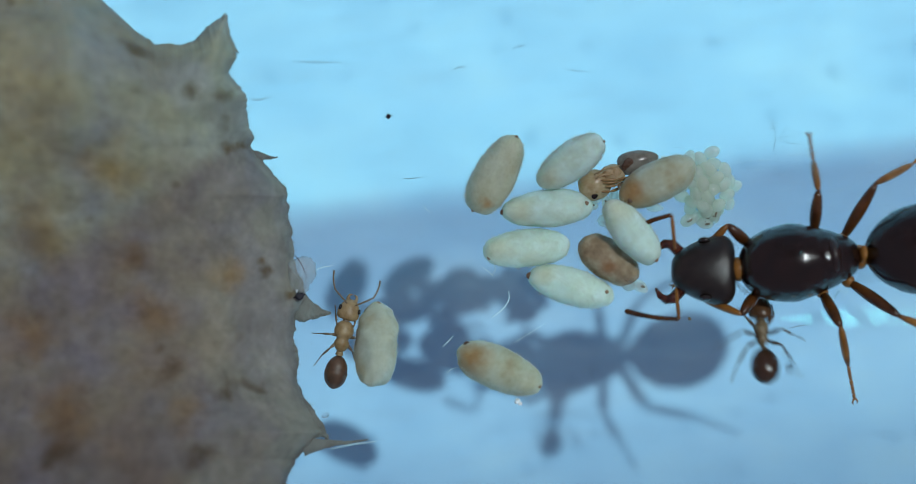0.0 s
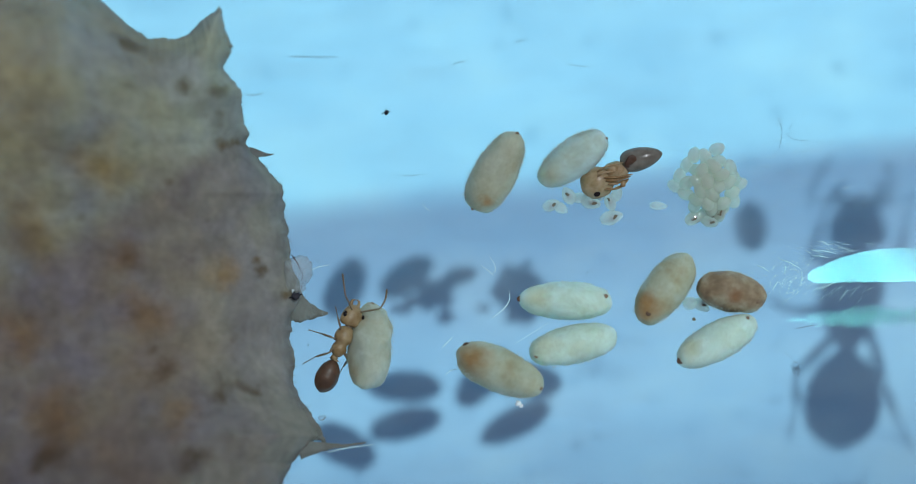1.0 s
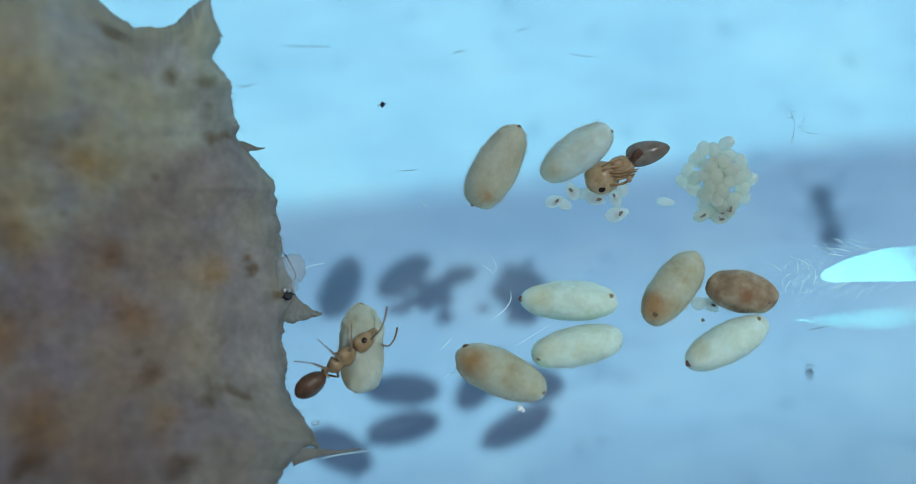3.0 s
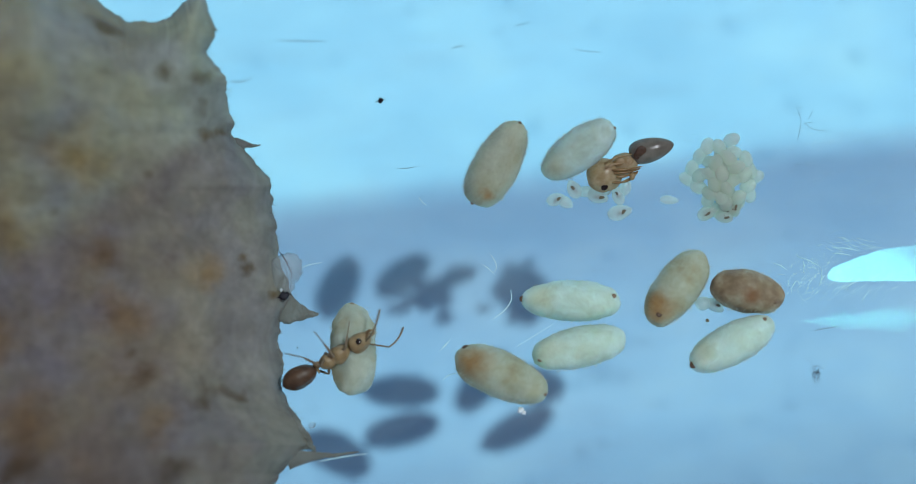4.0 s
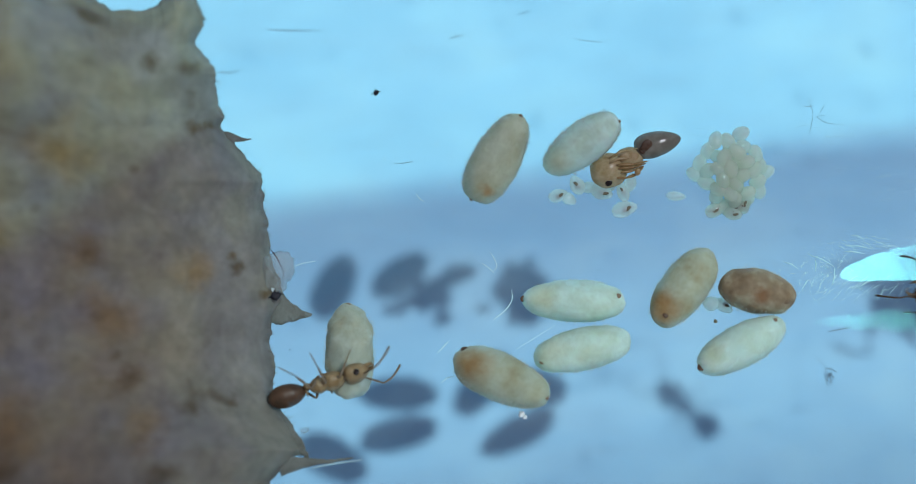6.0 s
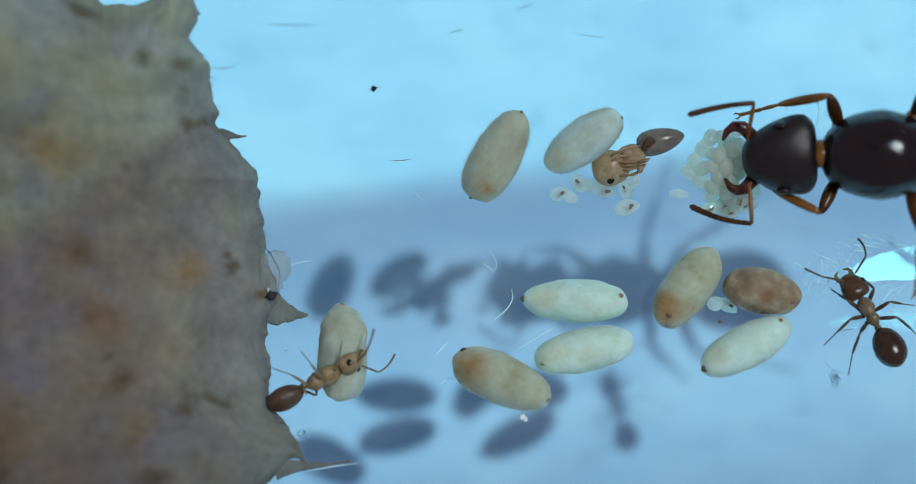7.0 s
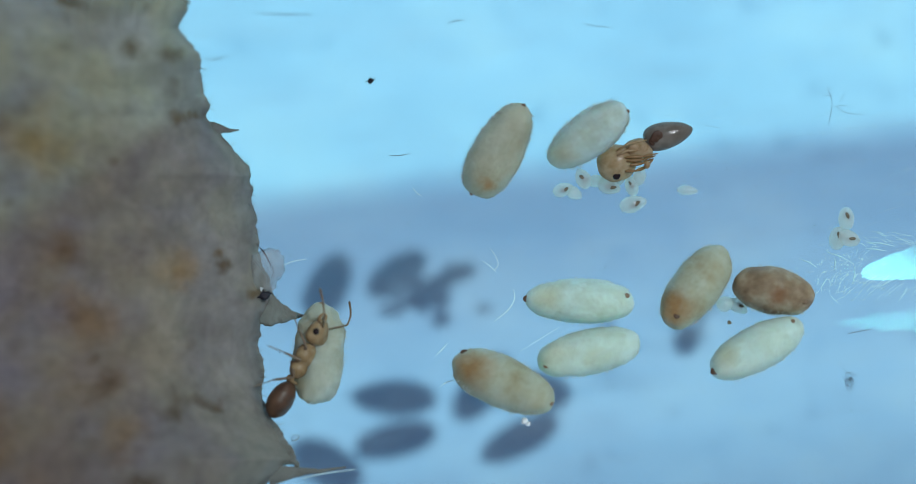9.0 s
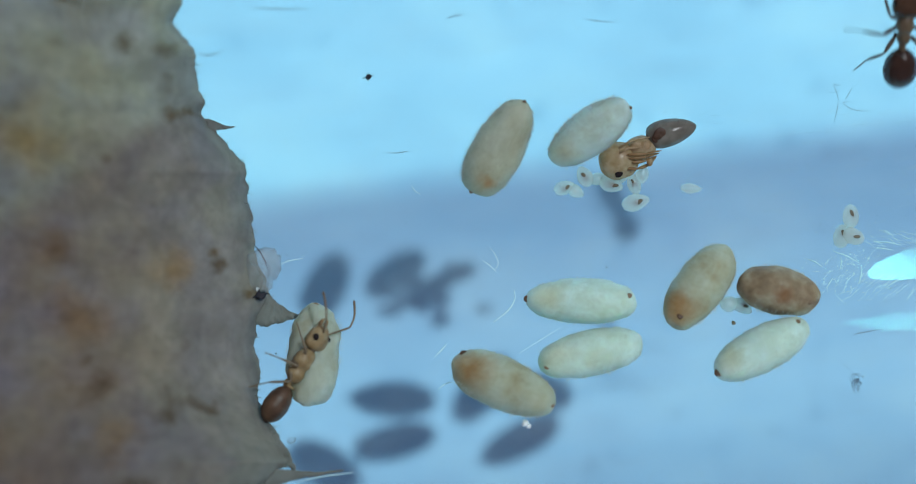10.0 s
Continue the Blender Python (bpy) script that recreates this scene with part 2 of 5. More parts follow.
M_FUZZ, nt, b = material("silk_thread", 0.5)
b.inputs["Base Color"].default_value = (0.52, 0.56, 0.48, 1)
# cyan base colour stands in for the lamp's glint on scratches
M_GLINT, nt, b = material("scratch_glint", 0.5, 0.15)
b.inputs["Base Color"].default_value = (0.62, 0.98, 1.0, 1)
# tinted cyan for the scratches' glints too; the loose fibres share it
M_FIBRE, nt, b = material("white_fibre", 0.4)
b.inputs["Base Color"].default_value = (0.66, 0.96, 1.0, 1)
M_DARKFIBRE, nt, b = material("grey_fibre", 0.6)
b.inputs["Base Color"].default_value = (0.13, 0.19, 0.26, 1)
M_SPECK, nt, b = material("black_grit", 0.7)
b.inputs["Base Color"].default_value = (0.012, 0.012, 0.02, 1)
M_CRUMB, nt, b = material("pale_crumb", 0.5)
b.inputs["Base Color"].default_value = (0.85, 0.9, 0.92, 1)
M_FILM, nt, b = material("clear_membrane", 0.25)
nt.links.new(ramp(nt, grain(nt, 0.25, 4), [(0.3, (0.30, 0.34, 0.34)), (0.7, (0.52, 0.57, 0.57))]), b.inputs["Base Color"])
bump(nt, b, grain(nt, 0.12, 4), 0.5, 0.04)
see = nt.nodes.new("ShaderNodeBsdfTransparent")
veil = nt.nodes.new("ShaderNodeMixShader")
veil.inputs[0].default_value = 0.68
nt.links.new(b.outputs[0], veil.inputs[1])
nt.links.new(see.outputs[0], veil.inputs[2])
nt.links.new(veil.outputs[0], nt.nodes["Material Output"].inputs[0])
M_DROP, nt, b = material("water_drop", 0.03, 0.0, 1.33)
b.inputs["Base Color"].default_value = (0.95, 0.98, 0.98, 1)
b.inputs["Transmission Weight"].default_value = 0.95


def glass(name, floor_gloss, tint, edge):
    """Thin clear glass: light goes straight through it, less of it at a grazing angle, and it shines at its surface."""
    m = bpy.data.materials.new(name)
    m.use_nodes = True
    nt = m.node_tree
    nt.nodes.remove(nt.nodes["Principled BSDF"])
    clear = nt.nodes.new("ShaderNodeBsdfTransparent")
    clear.inputs[0].default_value = (*tint, 1)
    gloss = nt.nodes.new("ShaderNodeBsdfGlossy")
    gloss.inputs["Roughness"].default_value = 0.03
    lw = nt.nodes.new("ShaderNodeLayerWeight")
    lw.inputs[0].default_value = 0.5
    p = nt.nodes.new("ShaderNodeMath")
    p.operation, p.inputs[1].default_value = "POWER", 2.2
    nt.links.new(lw.outputs["Facing"], p.inputs[0])
    s = nt.nodes.new("ShaderNodeMath")
    s.operation, s.inputs[1].default_value, s.inputs[2].default_value = "MULTIPLY_ADD", edge, floor_gloss
    nt.links.new(p.outputs[0], s.inputs[0])
    mx = nt.nodes.new("ShaderNodeMixShader")
    nt.links.new(s.outputs[0], mx.inputs[0])
    nt.links.new(clear.outputs[0], mx.inputs[1])
    nt.links.new(gloss.outputs[0], mx.inputs[2])
    if name == "floor_glass":
        bm_ = nt.nodes.new("ShaderNodeBump")
        bm_.inputs["Strength"].default_value, bm_.inputs["Distance"].default_value = 0.06, 0.02 * MM
        nt.links.new(grain(nt, 0.5, 6, 0.75, (0.35, 1, 1)), bm_.inputs["Height"])
        nt.links.new(bm_.outputs[0], gloss.inputs["Normal"])
        # pale haze and lint over the floor glass: thin, streaked, uneven
        dust = nt.nodes.new("ShaderNodeBsdfDiffuse")
        dust.inputs[0].default_value = (0.80, 0.93, 0.95, 1)
        thin = ramp(nt, grain(nt, 1.6, 6, 0.66, (0.35, 1, 1)), [(0.42, (0, 0, 0)), (0.72, (0.075, 0.075, 0.075))])
        lint = ramp(nt, grain(nt, 0.16, 5, 0.75, (0.7, 1, 1)), [(0.60, (0, 0, 0)), (0.85, (0.14, 0.14, 0.14))])
        share = mix(nt, 1.0, thin, lint, "ADD")
        hazy = nt.nodes.new("ShaderNodeMixShader")
        nt.links.new(share, hazy.inputs[0])
        nt.links.new(mx.outputs[0], hazy.inputs[1])
        nt.links.new(dust.outputs[0], hazy.inputs[2])
        mx = hazy
    nt.links.new(mx.outputs[0], nt.nodes["Material Output"].inputs[0])
    return m


M_GLASS = glass("clear_glass", 0.0, (0.985, 0.985, 0.985), 0.06)
# the same glass, its shine kept to the inner floor alone
M_GLASSFLOOR = glass("floor_glass", 0.002, (0.985, 0.985, 0.985), 0.06)
# glossy strips added to carry the light streaks on the glass
M_SHEEN = glass("streak_gloss", 0.016, (0.98, 0.99, 0.99), 0.1)
M_STREAK = glass("streak_film", 0.098, (0.97, 0.985, 0.985), 0.3)

# ---- shapes ----


def finish(name, bm, mats, smooth=True):
    me = bpy.data.meshes.new(name)
    bmesh.ops.recalc_face_normals(bm, faces=bm.faces)
    bm.transform(Matrix.Scale(MM, 4))
    for f in bm.faces:
        f.smooth = smooth
    bm.to_mesh(me)
    bm.free()
    for m in (mats if isinstance(mats, (list, tuple)) else [mats]):
        me.materials.append(m)
    return me


def part(name, bm, mats, parent=None, label="", smooth=True):
    """Links a bmesh, in millimetres, as one mesh object, under a thing or a part."""
    ob = new(name, bm if isinstance(bm, bpy.types.Mesh) else finish(name, bm, mats, smooth))
    if parent is not None:
        ob.parent = parent
    if label:
        ob["label"] = label
    return ob


def thing(name, label, category, group="", kind=""):
    ob = new(name)
    ob.empty_display_size = 0.001
    return tagged(ob, label, category, group, kind)


def at(x, y, z, rx=0, ry=0, rz=0):
    return pose(x * MM, y * MM, z * MM, rx, ry, rz)


def ring_loft(bm, centres, frames, radii, sides=14, caps=True):
    """Rings of vertices round a line of centres, joined. frames: (side, up) for each ring; radii: (across, over) for each ring."""
    rings = []
    for c, (a, u), (ra, ru) in zip(centres, frames, radii):
        rings.append([bm.verts.new(c + a * ra * math.cos(k) + u * ru * math.sin(k)) for k in (2 * math.pi * i / sides for i in range(sides))])
    for r0, r1 in zip(rings, rings[1:]):
        for i in range(sides):
            bm.faces.new((r0[i], r0[(i + 1) % sides], r1[(i + 1) % sides], r1[i]))
    if caps:
        for c, r in ((centres[0], rings[0]), (centres[-1], rings[-1])):
            tip = bm.verts.new(c)
            for i in range(sides):
                bm.faces.new((tip, r[i], r[(i + 1) % sides]))
    return rings


def limb(bm, points, radii, sides=8):
    """A tapering tube through points."""
    pts = [Vector(p) for p in points]
    frames = []
    for i, p in enumerate(pts):
        d = (pts[min(i + 1, len(pts) - 1)] - pts[max(i - 1, 0)]).normalized()
        a = d.cross(UP)
        a = a.normalized() if a.length > 0.01 else Vector((1, 0, 0))
        frames.append((a, a.cross(d).normalized()))
    ring_loft(bm, pts, frames, [(r, r) for r in radii], sides)


def segment(bm, a, b, r0, rm, r1, sides=8, steps=6):
    """One limb segment from a to b, swollen along its length."""
    a, b = Vector(a), Vector(b)
    pts, rad = [], []
    for i in range(steps + 1):
        f = i / steps
        pts.append(a.lerp(b, f))
        rad.append(r0 * (1 - f) + r1 * f + (rm - (r0 + r1) / 2) * math.sin(math.pi * f))
    rad[0] *= 0.7
    rad[-1] *= 0.7
    limb(bm, pts, rad, sides)


def pod(bm, x0, x1, profile, steps=18, sides=20, z=0.0, rise=0.0, y=0.0):
    """A rounded body along x. profile(f) gives (half width, half height) at f of its length."""
    cs, fr, ra = [], [], []
    for i in range(steps + 1):
        f = 0.5 - 0.5 * math.cos(math.pi * i / steps)
        w, h = profile(f)
        cs.append(Vector((x0 + (x1 - x0) * f, y, z + rise * f)))
        fr.append((Vector((0, 1, 0)), UP))
        ra.append((max(w, 0.004), max(h, 0.004)))
    ring_loft(bm, cs, fr, ra, sides)


def egg_profile(w, h, skew=0.0, square=0.5):
    """Half width and height of a rounded body; skew moves its widest place, square below 0.5 makes its ends blunter."""
    def f(u):
        v = u ** (1 + skew)
        e = max(0.0, 4 * v * (1 - v)) ** square
        return w * e, h * e
    return f


def joined_spheres(bm, places, sides=12, rings=8):
    for x, y, z, a, bb, c, turn in places:
        m = at(0, 0, 0, 0, 0, turn)
        r = bmesh.ops.create_uvsphere(bm, u_segments=sides, v_segments=rings, radius=1.0)
        bmesh.ops.transform(bm, matrix=Matrix.Translation((x, y, z)) @ m.to_3x3().to_4x4() @ Matrix.Diagonal((a, bb, c, 1)), verts=r["verts"])


def ragged(bm, amount, size, seed=0.0, along=None):
    """Uneven outline: moves the vertices by noise."""
    for v in bm.verts:
        p = v.co / size + Vector((seed, seed * 0.7, -seed))
        v.co += noise.noise_vector(p) * amount


# ---- the tube that the brood lies in ----
TUBE_SLOPE, TUBE_Y, TUBE_IN, TUBE_OUT = 0.107, -0.5, 7.4, 8.4
AXIS = Vector((1, TUBE_SLOPE, 0)).normalized()
TURN = math.degrees(math.atan(TUBE_SLOPE))
SIDE = Vector((-AXIS.y, AXIS.x, 0))


def floor_at(x, y):
    """Height of the tube's inner floor."""
    d = (Vector((x, y - TUBE_Y, 0))).dot(SIDE)
    d = max(-6.6, min(6.6, d))
    return TUBE_IN - math.sqrt(TUBE_IN ** 2 - d * d)


def lean_at(x, y):
    """Tilt of the floor there, in degrees about the tube's axis."""
    d = max(-6.6, min(6.6, (Vector((x, y - TUBE_Y, 0))).dot(SIDE)))
    return math.degrees(math.asin(d / TUBE_IN))


def build_tube():
    bm = bmesh.new()
    n, xs = 96, [-9.0, -8.8, -4, 0, 5, 10, 16, 24, 34, 40, 43, 45.2, 46.6, 47.3]
    def radius(x, r):
        return r if x <= 40 else math.sqrt(max(0.05, 1 - ((x - 40) / (r + 0.45)) ** 2)) * r
    grids = []
    for r, dx in ((TUBE_OUT, 0.0), (TUBE_IN, 0.0)):
        rows = []
        for x in xs:
            rr = radius(min(x, 40 + (x - 40) * (r / TUBE_OUT)) if x > 40 else x, r)
            if x < -8.9:
                rr += 0.12 if r == TUBE_OUT else -0.0
            xx = 40 + (x - 40) * (r / TUBE_OUT) if x > 40 else x
            rows.append([bm.verts.new((xx, rr * math.sin(2 * math.pi * i / n), TUBE_IN - rr * math.cos(2 * math.pi * i / n))) for i in range(n)])
        grids.append(rows)
    for g, rows in enumerate(grids):
        for r0, r1 in zip(rows, rows[1:]):
            for i in range(n):
                f = bm.faces.new((r0[i], r0[(i + 1) % n], r1[(i + 1) % n], r1[i]))
                a = (i + 0.5) / n
                f.material_index = 1 if g == 1 and (a < 0.22 or a > 0.78) else 0
        tip = bm.verts.new((47.5 if g == 0 else 46.5, 0, TUBE_IN))
        for i in range(n):
            bm.faces.new((rows[-1][i], rows[-1][(i + 1) % n], tip))
    for i in range(n):
        bm.faces.new((grids[0][0][i], grids[0][0][(i + 1) % n], grids[1][0][(i + 1) % n], grids[1][0][i]))
    ob = part("test_tube", bm, [M_GLASS, M_GLASSFLOOR])
    tagged(ob, "clear glass test tube lying over blue card, scratched inside", "test tube", kind="structure")
    ob.matrix_world = at(0, TUBE_Y, 0, 0, 0, TURN)
    ob.visible_shadow = False
    return ob


tube = build_tube()

CARD_Z = -12.5


def build_card():
    bm = bmesh.new()
    n = 24
    vs = [[bm.verts.new((-400 + 800 * i / n, -400 + 800 * j / n, 0)) for j in range(n + 1)] for i in range(n + 1)]
    for i in range(n):
        for j in range(n):
            bm.faces.new((vs[i][j], vs[i + 1][j], vs[i + 1][j + 1], vs[i][j + 1]))
    g = bmesh.ops.extrude_face_region(bm, geom=bm.faces[:])
    bmesh.ops.translate(bm, verts=[v for v in g["geom"] if isinstance(v, bmesh.types.BMVert)], vec=(0, 0, -0.4))
    ob = part("ground", bm, M_CARD)
    tagged(ob, "light blue card under the glass tube", "card", kind="structure")
    ob.matrix_world = at(0, 0, CARD_Z)


build_card()

SHEET_Y, SHEET_TURN, SHADE_Z, SHEET_H = 10.39, 6.43, 31.1, 90.0

# ---- unseen sheet added behind the tube: clear below, tinted above, to cast the shade on the card ----
M_SHADE = bpy.data.materials.new("shade_tint")
M_SHADE.use_nodes = True
nt = M_SHADE.node_tree
nt.nodes.remove(nt.nodes["Principled BSDF"])
clear = nt.nodes.new("ShaderNodeBsdfTransparent")
tc = nt.nodes.new("ShaderNodeTexCoord")
sep = nt.nodes.new("ShaderNodeSeparateXYZ")
nt.links.new(tc.outputs["Object"], sep.inputs[0])
up = nt.nodes.new("ShaderNodeMapRange")
up.inputs["From Min"].default_value, up.inputs["From Max"].default_value = 0.0, SHEET_H * MM
nt.links.new(sep.outputs["Z"], up.inputs["Value"])
# tints graded by height until the shade on the card fits
SHADE_TINTS = [(0.0, (0.98, 0.985, 0.985)), (-0.25, (0.98, 0.985, 0.985)), (0.25, (0.71, 0.62, 0.66)), (10.7, (0.75, 0.67, 0.71)), (20.5, (0.86, 0.79, 0.82)), (31.0, (0.91, 0.85, 0.87)), (37.0, (0.90, 0.84, 0.86)), (51.0, (0.74, 0.68, 0.70))]
nt.links.new(ramp(nt, up.outputs[0], [(0.0 if k == 0 else (SHADE_Z + z) / SHEET_H, c) for k, (z, c) in enumerate(SHADE_TINTS)]), clear.inputs[0])
nt.links.new(clear.outputs[0], nt.nodes["Material Output"].inputs[0])


def build_sheet():
    bm = bmesh.new()
    for x0, x1, z0 in ((-11, 45, 20.0), (45, 66, 0.0)):
        bmesh.ops.create_cube(bm, size=1.0, matrix=Matrix.Translation(((x0 + x1) / 2, 0, (z0 + SHEET_H) / 2)) @ Matrix.Diagonal((x1 - x0, 0.6, SHEET_H - z0, 1)))
    bmesh.ops.bevel(bm, geom=bm.edges[:], offset=0.1, segments=2, affect="EDGES")
    ob = part("shade_sheet", bm, M_SHADE)
    tagged(ob, "unseen tinted sheet on a foot at one end, added to cast the card's band of shade", "plastic sheet", kind="structure")
    ob.matrix_world = at(14, SHEET_Y, CARD_Z + 0.1, 0, 0, SHEET_TURN)


build_sheet()

# ---- cotton plug ----


EDGE = [(-9.0, -5.3), (-6.3, -4.75), (-5.5, -3.95), (-4.5, -4.45), (-3.6, -4.70), (-2.6, -4.75), (-1.6, -4.45), (-0.2, -4.80), (0.9, -4.95),
        (1.4, -4.88), (2.1, -5.42), (2.8, -6.00), (3.7, -6.12), (4.3, -6.25), (4.9, -6.55), (5.6, -6.52), (6.5, -6.75), (9.0, -7.2)]
ROOF = [(-18.0, 9.3), (-11.5, 8.3), (-10.2, 7.05), (-9.4, 6.10), (-8.9, 5.78), (-8.0, 5.80), (-7.4, 6.20), (-6.8, 6.65), (-5.0, 6.9)]


def along(knots, v):
    """Straight runs from knot to knot."""
    for (a, fa), (b2, fb) in zip(knots, knots[1:]):
        if v <= b2:
            return fa + (fb - fa) * max(0.0, v - a) / (b2 - a)
    return knots[-1][1]


def torn_edge(y, amount=1.0):
    """Where the torn side of the wad ends, at y across the tube."""
    rag = 0.14 * noise.noise(Vector((y / 0.9, 3.1, 0))) + 0.10 * noise.noise(Vector((y / 0.37, 7.7, 0))) + 0.05 * noise.noise(Vector((y / 0.13, 1.2, 0))) + 0.03 * noise.noise(Vector((y / 0.05, 4.2, 0)))
    return along(EDGE, y) + rag * amount


def fit_to_view(p):
    """Draws a point in by its height, so that the wad's outline fits the camera's view."""
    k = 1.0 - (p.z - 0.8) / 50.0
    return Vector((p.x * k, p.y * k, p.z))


def less(a, b2):
    """The smaller of two lengths, rounded over where they meet."""
    a, b2 = max(a, 1e-3), max(b2, 1e-3)
    return (a ** -3 + b2 ** -3) ** (-1 / 3)


def bed(x, y):
    return less(2.6, floor_at(x, y))


def wad_rise(x, y, inside):
    """Height of the wad's upper side over its bed, that far inside its outline."""
    lump = noise.fractal(Vector((x, y, 0)) / 2.4, 0.9, 2.0, 2)
    fine = noise.fractal(Vector((x, y, 4.0)) / 0.6, 0.8, 2.0, 3)
    rise = 0.16 + 3.6 * (1 - math.exp(-inside / 2.6)) + 0.45 * (1 - math.exp(-inside / 0.18))
    return max(0.10, rise + 0.30 * lump * min(1.0, inside / 1.2) + 0.045 * fine * min(1.0, 0.3 + inside))


def build_cotton():
    plug = thing("cotton_plug", "cotton wool plug, cream with brown stains, torn edge, shade in its colour", "cotton")
    nu, nv, low, deep = 190, 330, -9.0, 11.0
    tops, bottoms = [], []
    bm = bmesh.new()
    for i in range(nu + 1):
        d = deep * (i / nu) ** 1.7
        top_row, low_row = [], []
        high = along(ROOF, -6.75 - d) + 0.09 * noise.noise(Vector((d / 0.4, 2.2, 0))) + 0.05 * noise.noise(Vector((d / 0.13, 5.2, 0)))
        for j in range(nv + 1):
            y = low + (high - low) * j / nv
            x = torn_edge(y, max(0.0, 1 - d / 0.3)) - d
            inside = less(d, (high - y) * 0.9)
            p = Vector((x, y, bed(x, y)))
            top_row.append(bm.verts.new(fit_to_view(p + Vector((0, 0, wad_rise(x, y, inside))))))
            low_row.append(bm.verts.new(fit_to_view(p + Vector((-0.05, 0, 0.03)))))
        tops.append(top_row)
        bottoms.append(low_row)
    for i in range(nu):
        for j in range(nv):
            bm.faces.new((tops[i][j], tops[i][j + 1], tops[i + 1][j + 1], tops[i + 1][j]))
            bm.faces.new((bottoms[i][j], bottoms[i + 1][j], bottoms[i + 1][j + 1], bottoms[i][j + 1]))
    for i in range(nu):
        for j in (0, nv):
            bm.faces.new((tops[i][j], tops[i + 1][j], bottoms[i + 1][j], bottoms[i][j]))
    for j in range(nv):
        for i in (0, nu):
            bm.faces.new((tops[i][j], bottoms[i][j], bottoms[i][j + 1], tops[i][j + 1]))
    part("wad", bm, M_COTTON, plug)
    # loose fibres along the torn edge
    rng = random.Random(3)
    bm = bmesh.new()
    for _ in range(300):
        y = rng.uniform(-7, 6.0)
        p = fit_to_view(Vector((torn_edge(y) - rng.uniform(0.0, 0.25), y, bed(-5, y) + rng.uniform(0.1, 0.5))))
        d = Vector((rng.uniform(0.2, 1), rng.uniform(-1, 1), rng.uniform(-0.2, 0.3))).normalized()
        l = rng.uniform(0.05, 0.20) * (2.0 if rng.random() < 0.06 else 1)
        c = Vector((rng.uniform(-1, 1), rng.uniform(-1, 1), 0)) * 0.22 * l
        limb(bm, [p, p + d * l * 0.5 + c, p + d * l], [0.008, 0.007, 0.004], 3)
    tagged(part("loose_fibres", bm, M_WISP, plug), kind="stuff")
    return plug


plug = build_cotton()


def tuft(tip, root, width, seed, mat=M_WISP, drawn=1.8):
    """A torn wisp of cotton, broad at its root and drawn out to a point."""
    tip, root = Vector(tip), Vector(root)
    bm = bmesh.new()
    d = (tip - root)
    side = Vector((-d.y, d.x, 0)).normalized()
    steps = 44
    cs, fr, ra = [], [], []
    for i in range(steps + 1):
        f = i / steps
        w = width * ((1 - f) ** drawn) + 0.02
        cs.append(root + d * f + side * 0.12 * width * math.sin(5 * f + seed))
        fr.append((side, UP))
        ra.append((w, 0.28 * w + 0.015))
    ring_loft(bm, [fit_to_view(p) for p in cs], fr, ra, 28)
    ragged(bm, 0.09 * width, 0.35, seed)
    ragged(bm, 0.05 * width, 0.12, seed + 3)
    ragged(bm, 0.05 * width, 0.05, seed + 8)
    return part("wisp", bm, mat, plug)


for i, (tx, ty, rx, ry, w) in enumerate([
        (-5.28, 2.56, -6.1, 2.42, 0.34), (-3.70, -2.04, -4.95, -1.72, 0.66), (-6.74, 6.70, -7.0, 5.7, 0.55), (-3.70, -5.70, -4.8, -5.2, 0.70), (-2.62, -5.70, -4.5, -5.95, 0.24)]):
    z = bed(tx, ty)
    tuft((tx, ty, z + 0.12), (rx, ry, bed(rx, ry) + 0.28), w, i * 1.7, M_WISP, 1.15 if i in (1, 3) else 1.8)

# ---- brood ----


